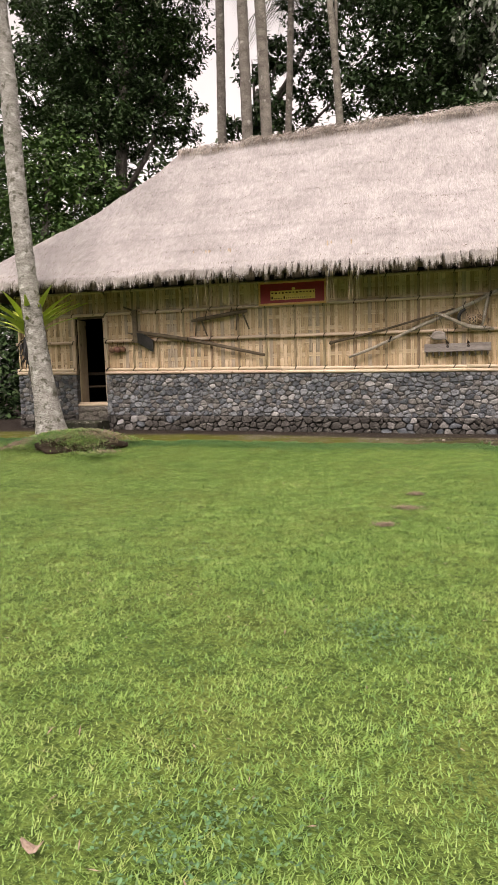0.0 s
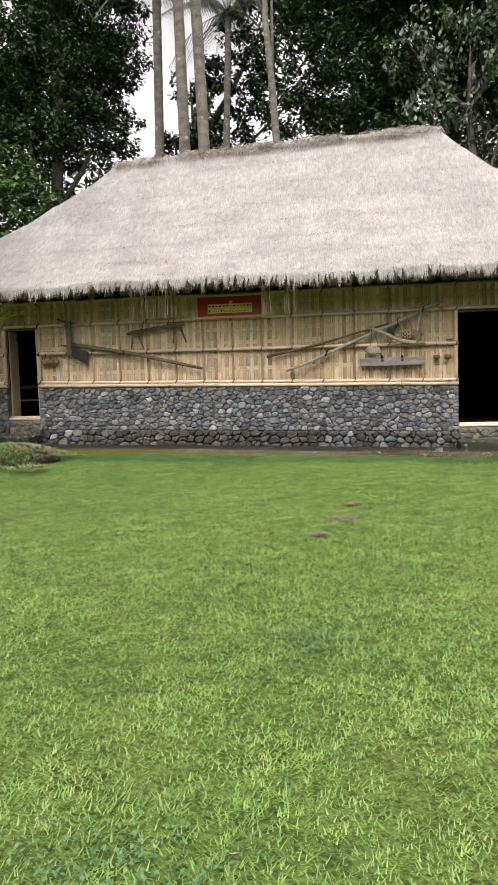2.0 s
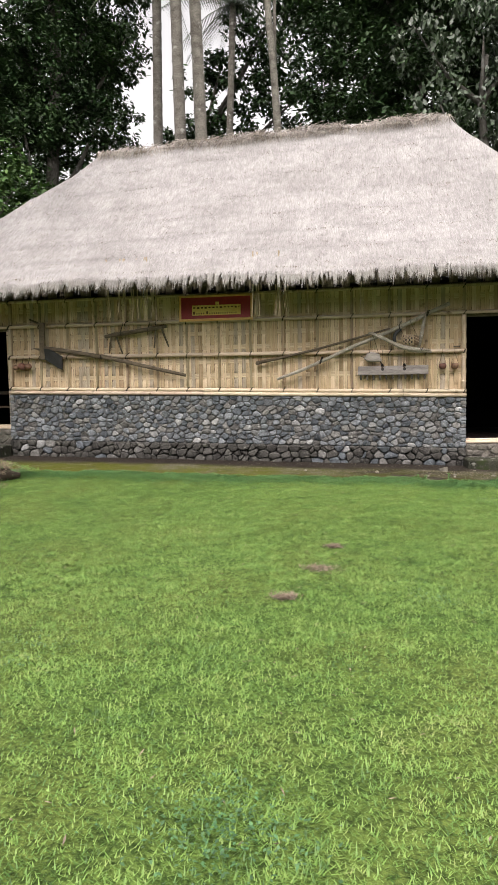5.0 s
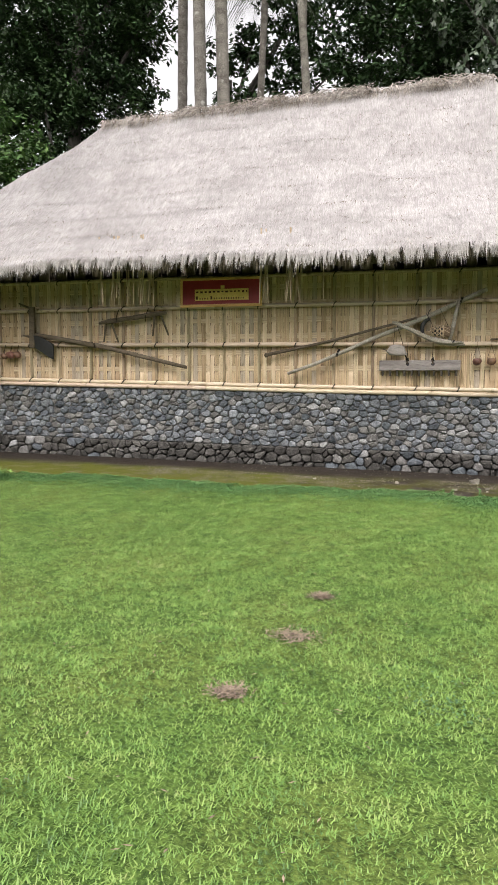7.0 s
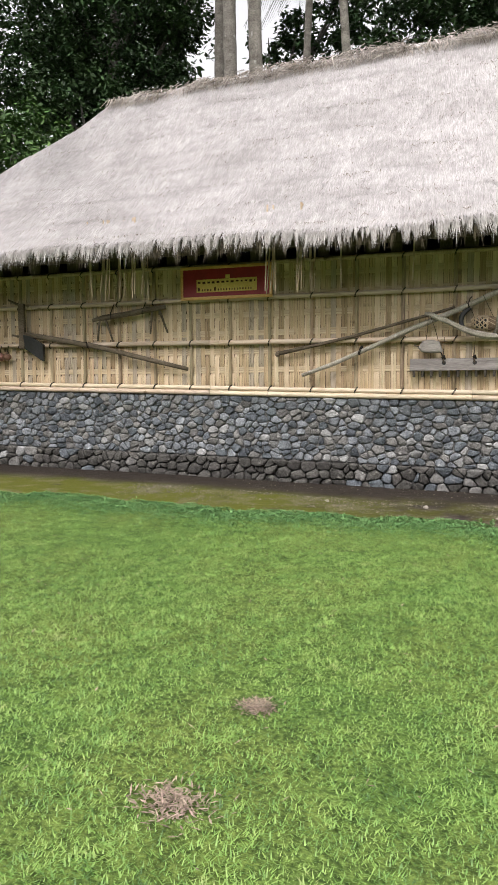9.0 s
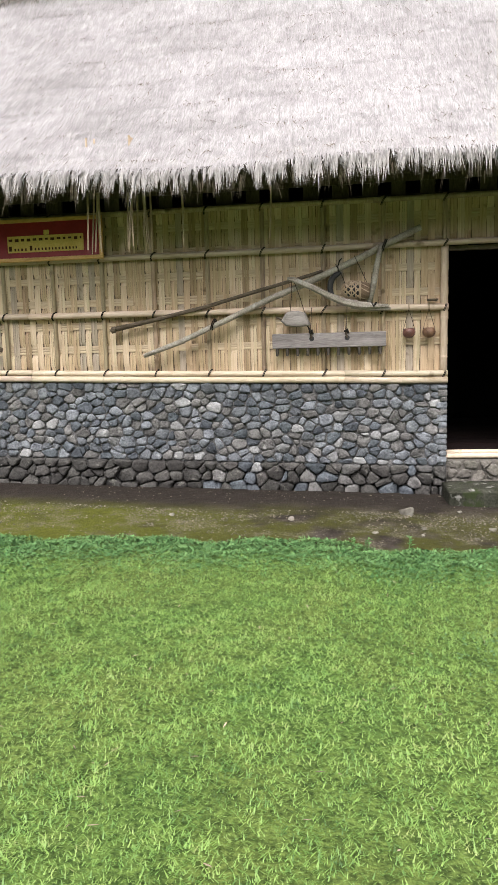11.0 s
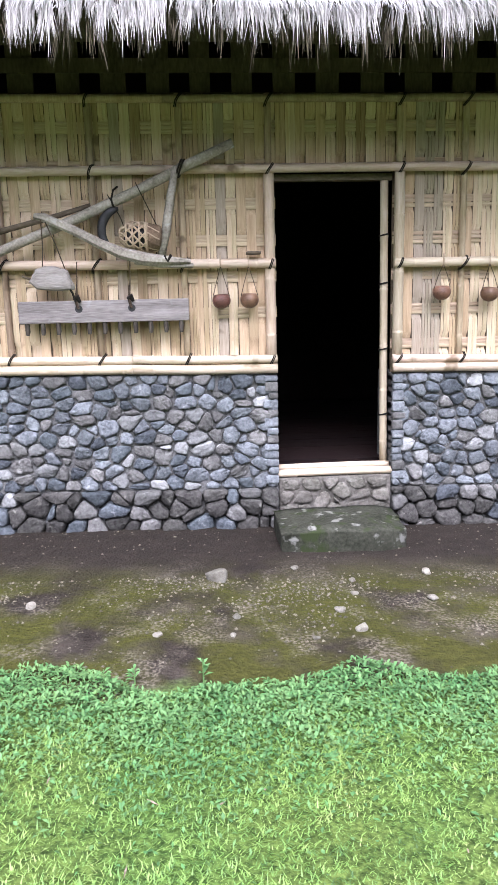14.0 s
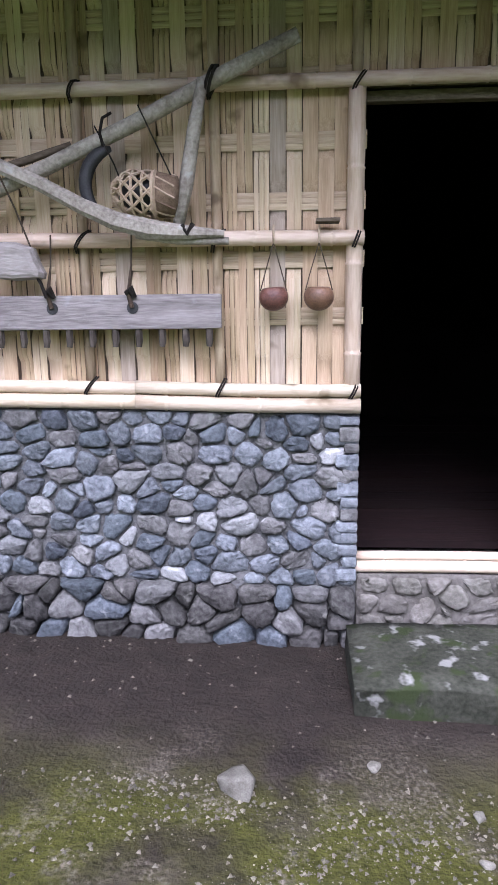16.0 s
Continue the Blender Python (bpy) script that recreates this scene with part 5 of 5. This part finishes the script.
    C = np.concatenate([np.stack([rng.uniform(-40, -15.5, 700), rng.uniform(24, 34, 700), rng.uniform(4, 24, 700)], -1),
                        np.stack([rng.uniform(-4.5, 20, 700), rng.uniform(24, 34, 700), rng.uniform(4, 26, 700)], -1),
                        np.stack([rng.uniform(-15.5, -4.5, 200), rng.uniform(24, 34, 200), rng.uniform(1, 13, 200)], -1)])
    leaves("far_leaves", C, np.full(len(C), 1.4), 46, 0.5, LEAF_DARK, t, rng, 0.3)
    # Unseen ring of leaves, added to keep horizon light off the upper wall.
    t = empty("sky_block_woods", "unseen woods added round the lawn to block low sky light", "woods", kind="stuff")
    q = rng.uniform(math.pi * 0.98, math.pi * 2.02, 900)
    r = rng.uniform(24, 29, 900)
    C = np.stack([-2 + r * np.cos(q), -3 + r * np.sin(q), rng.uniform(0.5, 9.0, 900) * rng.uniform(0.8, 1.1, 900)], -1)
    leaves("woods_leaves", C, np.full(900, 1.7), 30, 0.9, LEAF_DARK, t, rng, 0.3)


def build_near_palm():
    t = empty("palm_tree", "pale mottled palm trunk standing on the lawn before the house", "palm tree")
    n = 70
    a, b = Vector((-7.50, -1.62, 0.2)), Vector((-8.45, -1.2, 9.5))
    pts, rad = [], []
    for i in range(n):
        f = i / (n - 1)
        pts.append(a.lerp(b, f) + Vector((-0.10 * math.sin(math.pi * min(1, f * 1.6)), 0, 0)))
        rad.append(0.165 - 0.05 * f + 0.12 * math.exp(-f * 16) + 0.006 * math.sin(i * 2.1))
    part("trunk", tube(bmesh.new(), pts, rad, 20), BARK, t, smooth=True)
    rng = np.random.default_rng(77)
    for k in range(14):
        q = rng.uniform(0, 2 * math.pi)
        d = Vector((math.cos(q), math.sin(q), 0))
        part("root", tube(bmesh.new(), [Vector(a) + d * 0.2 + Vector((0, 0, 0.12)), Vector(a) + d * 0.32 + Vector((0, 0, 0.06)), Vector(a) + d * 0.44 + Vector((0, 0, 0.0))], [0.03, 0.03, 0.015], 6), BARK2, t, smooth=True)
    rngf = np.random.default_rng(5)
    pieces = []
    for k in range(14):
        frond(pieces, tuple(b), 2 * math.pi * k / 14, rngf.uniform(-0.1, 1.0), 3.2, 1.8, rngf)
    joined("fronds", pieces, FROND, t)["kind"] = "stuff"


def build_nest_fern():
    t = empty("nest_fern", "yellow-green bird nest fern growing high beside the house corner", "fern")
    rng = np.random.default_rng(14)
    c = Vector((-8.02, -1.22, 1.86))
    for k in range(36):
        q = 2 * math.pi * k / 18 + rng.uniform(-0.15, 0.15)
        L, rise = rng.uniform(0.65, 1.05), rng.uniform(0.65, 1.45)
        h = Vector((math.cos(q), math.sin(q), 0))
        side = h.cross(Vector((0, 0, 1)))
        bm = bmesh.new()
        rows = []
        for i in range(8):
            s = i / 7
            p = c + h * (L * s * math.cos(rise * (1 - 0.6 * s))) + Vector((0, 0, L * s * math.sin(rise) - 0.22 * s * s * L))
            w = 0.06 * math.sin(math.pi * (0.1 + 0.88 * s)) + 0.003
            rows.append([bm.verts.new(p - side * w + Vector((0, 0, 0.015))), bm.verts.new(p), bm.verts.new(p + side * w + Vector((0, 0, 0.015)))])
        for r, u in zip(rows, rows[1:]):
            for j in range(2):
                bm.faces.new((r[j], r[j + 1], u[j + 1], u[j]))
        part("leaf_blade", bm, FERN, t, smooth=True)
    bm = bmesh.new()
    tube(bm, [c + Vector((0, 0, -0.42)), c + Vector((0, 0, -0.2)), c + Vector((0, 0, 0.05))], [0.10, 0.17, 0.12], 12)
    for v in bm.verts:
        v.co += Vector((1, 1, 0.5)) * 0.06 * noise.noise(v.co * 9)
    for k in range(90):
        q, h = rng.uniform(0, 6.28), rng.uniform(-0.34, 0.04)
        p = c + Vector((0.14 * math.cos(q), 0.14 * math.sin(q), h))
        e = p + Vector((0.07 * math.cos(q), 0.07 * math.sin(q), -rng.uniform(0.06, 0.22)))
        tube(bm, [p, (p + e) / 2 + Vector((0.02 * math.cos(q), 0.02 * math.sin(q), 0.03)), e], [0.012, 0.009, 0.004], 4)
    part("root_mass", bm, IRON, t)
    part("support_stem", tube(bmesh.new(), [(c.x + 0.1, c.y, 0.2), (c.x + 0.02, c.y, 0.9), (c.x - 0.08, c.y, 1.3), (c.x, c.y, 1.62)], [0.035, 0.03, 0.028, 0.03], 8), BARK2, t, smooth=True)


build_woods()
build_near_palm()
build_nest_fern()


# ---- lawn ----
def blades(name, P, length, width, lean, material, rng, label, bend=0.4, heading=None, simple=False):
    n = len(P)
    q = rng.uniform(0, 2 * math.pi, n) if heading is None else heading
    h = np.stack([np.cos(q), np.sin(q), np.zeros(n)], -1)
    s = np.stack([-np.sin(q), np.cos(q), np.zeros(n)], -1) * width[:, None]
    up = np.array((0, 0, 1.0))
    lean = lean[:, None]
    if simple:
        tip = P + (h * np.sin(lean) + up * np.cos(lean)) * length[:, None]
        ob = soup(name, np.stack([P - s, P + s, tip], 1).reshape(-1, 3), np.arange(3 * n).reshape(-1, 3), material)
        return tagged(ob, label, "grass", kind="stuff")
    mid = P + (h * np.sin(lean) + up * np.cos(lean)) * length[:, None] * 0.55
    l2 = np.minimum(lean + bend, 1.75)
    tip = mid + (h * np.sin(l2) + up * np.cos(l2)) * length[:, None] * 0.5
    V = np.stack([P, mid + s, tip, mid - s], 1).reshape(-1, 3)
    ob = soup(name, V, np.arange(4 * n).reshape(-1, 4), material)
    return tagged(ob, label, "grass", kind="stuff")


def edge_y(x):
    return -2.00 + 0.13 * np.exp(-((x + 1.25) / 0.4) ** 2) - 0.06 * np.clip(x * 2, 0, 1) + 0.05 * np.sin(x * 2.3) + 0.04 * np.sin(x * 5.1 + 1) + 0.03 * np.sin(x * 11)


PATCHES = ((-1.86, -6.04, 0.13), (-2.02, -6.67, 0.085), (-1.79, -5.40, 0.075))


def scatter(x0, x1, y0, y1, density, rng, per=9):
    """Points in tufts of about nine blades: places, and the way each leans from its tuft's middle."""
    n = int((x1 - x0) * (y1 - y0) * density / per)
    cx, cy = np.repeat(rng.uniform(x0, x1, n), per), np.repeat(rng.uniform(y0, y1, n), per)
    off = rng.normal(0, 0.030, (len(cx), 2))
    x, y = cx + off[:, 0], cy + off[:, 1]
    keep = y < edge_y(x) + rng.normal(0, 0.03, len(x))
    for px, py, r in PATCHES:
        keep &= (np.hypot(x - px, (y - py) * 1.3) > r * rng.uniform(0.5, 1.1, len(x)))
    x, y, off = x[keep], y[keep], off[keep]
    return np.stack([x, y, ground_z(x, y) - 0.004, np.arctan2(off[:, 1], off[:, 0])], -1)


def build_lawn():
    rng = np.random.default_rng(41)
    P = [scatter(-3.4, 0.4, -10.9, -2.0, 18000, rng), scatter(-4.6, -3.4, -10.0, -2.0, 12000, rng), scatter(-8.2, -4.6, -8.0, -2.0, 8000, rng), scatter(0.4, 2.2, -5.0, -2.0, 16000, rng),
         scatter(-13, -8.2, -9, -1.0, 2000, rng), scatter(0.4, 6.0, -14, -5, 2200, rng), scatter(-8.2, -4.6, -14, -8.0, 2500, rng), scatter(-4.6, 0.4, -14.5, -10.9, 3000, rng),
         scatter(2.2, 6, -5, -2, 2500, rng)]
    P = np.concatenate(P)
    n = len(P)
    tall = 0.75 + 0.35 * np.sin(P[:, 0] * 3.1 + np.sin(P[:, 1] * 2)) * np.sin(P[:, 1] * 2.7)
    blades("lawn_grass", P[:, :3], rng.uniform(0.014, 0.035, n) * (0.7 + 0.4 * tall), rng.uniform(0.0020, 0.0040, n), rng.uniform(0.8, 1.52, n), GRASS, rng, "short mown green lawn grass", 0.35,
           P[:, 3] + rng.normal(0, 0.8, n), simple=True)
    # lush leafy strip where the lawn meets the earth
    m = 70000
    x = rng.uniform(-9.0, 3.2, m)
    y = edge_y(x) - np.abs(rng.normal(0, 0.27, m)) + 0.02
    E = np.stack([x, y, ground_z(x, y) + rng.uniform(0, 0.02, m) + 0.022 * np.clip(np.sin(x * 17 + 3 * np.sin(y * 13)) * np.sin(y * 19 + x * 5), 0, 1)], -1)
    blades("edge_plants", E, rng.uniform(0.012, 0.030, m), rng.uniform(0.003, 0.0068, m), rng.uniform(0.5, 1.5, m), EDGE, rng, "lush low leafy plants along the lawn edge", 0.5)
    # clover patches
    C = []
    for cx, cy, r, k in ((-1.97, -8.68, 0.22, 420), (-2.36, -10.06, 0.26, 520), (-1.2, -6.6, 0.22, 160), (-3.1, -7.6, 0.25, 160), (-0.2, -3.4, 0.25, 260), (0.5, -3.1, 0.25, 260)):
        q = rng.normal(0, r * 0.55, (k, 2))
        C.append(np.stack([cx + q[:, 0], cy + q[:, 1], ground_z(cx + q[:, 0], cy + q[:, 1]) + 0.02], -1))
    C = np.concatenate(C)
    n = len(C)
    blades("clover", C, rng.uniform(0.010, 0.020, n), rng.uniform(0.003, 0.006, n), rng.uniform(0.9, 1.5, n), CLOVER, rng, "low bluish clover patches in the lawn", 0.3)
    # dry litter where the turf has worn through
    D = []
    for px, py, r in PATCHES:
        q = rng.normal(0, r * 0.42, (480, 2))
        D.append(np.stack([px + q[:, 0], py + q[:, 1] * 0.8, ground_z(px + q[:, 0], py + q[:, 1]) + rng.uniform(0.0, 0.014, 480)], -1))
    k = 900
    x, y = rng.uniform(-4.5, 1.5, k), rng.uniform(-11, -2.2, k)
    D.append(np.stack([x, y, ground_z(x, y) + rng.uniform(0.008, 0.02, k)], -1))
    D = np.concatenate(D)
    n = len(D)
    blades("dry_litter", D, rng.uniform(0.015, 0.04, n), rng.uniform(0.0015, 0.004, n), rng.uniform(1.0, 1.6, n), DRY, rng, "dry brown litter on worn turf patches", 0.1)


def build_weed_heap():
    t = empty("weed_heap", "heap of pulled weeds and soil at the palm foot", "weed heap", kind="stuff")
    rng = np.random.default_rng(9)
    bm = bmesh.new()
    bmesh.ops.create_icosphere(bm, subdivisions=4, radius=1)
    for v in bm.verts:
        k = 1 + 0.45 * noise.noise(v.co * 2.1)
        v.co.x *= 0.62 * k
        v.co.y *= 0.42 * k
        v.co.z = max(-0.2, v.co.z) * 0.21 * (1 + 0.6 * noise.noise(v.co * 5))
        v.co += Vector((-6.5, -2.7, 0.17))
    part("soil_mound", bm, SOIL, t, smooth=True)
    n = 16000
    clump = rng.normal(0, 0.40, (70, 2))
    kind = rng.integers(0, 4, 70)
    which = np.sort(rng.integers(0, 70, n))
    which = which[np.argsort(kind[which], kind="stable")]
    q = clump[which] + rng.normal(0, 0.10, (n, 2))
    r2 = (q[:, 0] / 1.0) ** 2 + (q[:, 1] * 0.8 / 0.75) ** 2
    P = np.stack([-6.5 + q[:, 0] * 1.25, -2.7 + q[:, 1], 0.18 + 0.23 * np.clip(1 - r2 * 1.3, 0, 1) + rng.uniform(0, 0.03, n)], -1)
    for k, (m, w) in enumerate(((GRASS, 0.5), (EDGE, 0.25), (DRY, 0.25))):
        s = slice(int(n * (0, 0.5, 0.62)[k]), int(n * (0.5, 0.62, 1.0)[k]))
        c = len(P[s])
        ob = blades("weeds", P[s], rng.uniform(0.025, 0.075, c), rng.uniform(0.003, 0.007, c), rng.uniform(0.6, 1.6, c), m, rng, "pulled weeds", 0.5)
        ob.parent = t
        del ob["category"]
        ob.name = "weed_litter"


def pebble(x, y, r, rng, flat=0.6):
    bm = bmesh.new()
    bmesh.ops.create_icosphere(bm, subdivisions=3, radius=r)
    off = Vector((x * 7, y * 7, 0))
    cuts = [Vector(rng.normal(0, 1, 3)).normalized() for _ in range(9)]
    for v in bm.verts:
        v.co *= 1 + 0.42 * noise.noise(v.co / r * 1.1 + off)
        for cut in cuts:
            d = v.co.dot(cut) - 0.62 * r
            if d > 0:
                v.co -= cut * d
        v.co.z *= flat
    bmesh.ops.transform(bm, matrix=Matrix.Translation((x, y, float(ground_z(x, y)) + r * flat * 0.4)) @ Matrix.Rotation(rng.uniform(0, 6), 4, "Z"), verts=bm.verts)
    return bm


def build_earth_details():
    rng = np.random.default_rng(17)
    for x, y, r in ((-0.43, -0.99, 0.075), (0.13, -1.42, 0.026), (-0.01, -0.87, 0.026), (-0.71, -1.6, 0.022), (-0.38, -1.63, 0.016), (0.24, -1.22, 0.02), (-0.03, -1.68, 0.018),
                    (0.19, -1.60, 0.030), (-1.34, -1.26, 0.03), (-0.36, -1.46, 0.024), (0.27, -1.05, 0.025), (0.62, -1.3, 0.03), (-2.3, -1.2, 0.03), (0.7, -0.95, 0.035)):
        tagged(part("pebble", pebble(x, y, r, rng), PEBBLE, None, smooth=True), "pale stone lying on the mossy earth strip", "stone", group="loose stones on the earth")
    n = 34000
    x = rng.uniform(-4.5, 2.2, n)
    y = -0.95 - np.abs(rng.normal(0, 0.42, n))
    keep = (y > -2.05) & (np.sin(x * 5.3 + 2 * np.sin(y * 7)) * np.sin(x * 2.1 - y * 9) + rng.normal(0, 0.5, n) > 0.25)
    x, y = np.concatenate([x[keep], rng.uniform(-3.5, 2.0, 1100)]), np.concatenate([y[keep], -0.13 - np.abs(rng.normal(0, 0.4, 1100))])
    n = len(x)
    r = 0.0018 + 0.0095 * rng.random(n) ** 4
    q = rng.uniform(0, 6.28, n)
    z = ground_z(x, y) + 0.001
    base = [np.stack([x + r * np.cos(q + k * 2.09), y + r * np.sin(q + k * 2.09), z], -1) for k in range(3)]
    V = np.stack(base + [np.stack([x, y, z + r * 0.9], -1)], 1).reshape(-1, 3)
    k = np.arange(n)[:, None] * 4
    F = np.concatenate([k + np.array([f]) for f in ((0, 1, 3), (1, 2, 3), (2, 0, 3))])
    tagged(soup("gravel", V, F, GRAVEL), "fine pale gravel scattered over the mossy earth", "gravel", kind="stuff")
    # small sprouts at the lawn edge
    for x, y, h in ((-0.51, -1.99, 0.10), (-0.77, -1.98, 0.07), (-0.88, -2.0, 0.08), (0.1, -2.02, 0.05), (-1.5, -1.98, 0.05)):
        t = empty("sprout", "small green weed sprout at the lawn edge", "weed", group="weed sprouts")
        for k in range(9):
            q = rng.uniform(0, 6.28)
            d = Vector((math.cos(q), math.sin(q), 0))
            s = d.cross(Vector((0, 0, 1)))
            p = Vector((x, y, float(ground_z(x, y)) + h * (0.3 + 0.6 * k / 9)))
            L = 0.030 * (1.3 - 0.5 * k / 9)
            bm = bmesh.new()
            a, b, c, e = p, p + d * L * 0.5 + s * 0.007 + Vector((0, 0, 0.014)), p + d * L + Vector((0, 0, 0.015)), p + d * L * 0.5 - s * 0.007 + Vector((0, 0, 0.014))
            v = [bm.verts.new(q) for q in (a, b, c, e)]
            bm.faces.new((v[0], v[1], v[2]))
            bm.faces.new((v[0], v[2], v[3]))
            part("leaf", bm, EDGE, t)
        part("stem", tube(bmesh.new(), [(x, y, float(ground_z(x, y)) - 0.01), (x, y, float(ground_z(x, y)) + h)], [0.004, 0.002], 5), EDGE, t)
    ob = part("fallen_leaf", bmesh.new(), DRY)
    bm = bmesh.new()
    c = Vector((-2.69, -10.14, 0.07))
    ring = [bm.verts.new(c + Vector((0.026 * math.cos(q) * (1 if math.cos(q) > 0 else 1.3), 0.014 * math.sin(q), 0.014 * math.cos(2 * q)))) for q in np.linspace(0, 6.28, 12)[:-1]]
    mid = bm.verts.new(c + Vector((0, 0, -0.012)))
    for k in range(11):
        bm.faces.new((ring[k], ring[(k + 1) % 11], mid))
    bm.to_mesh(ob.data)
    bm.free()
    tagged(ob, "curled dry orange-brown leaf lying on the grass", "leaf")


build_lawn()
build_weed_heap()
build_earth_details()
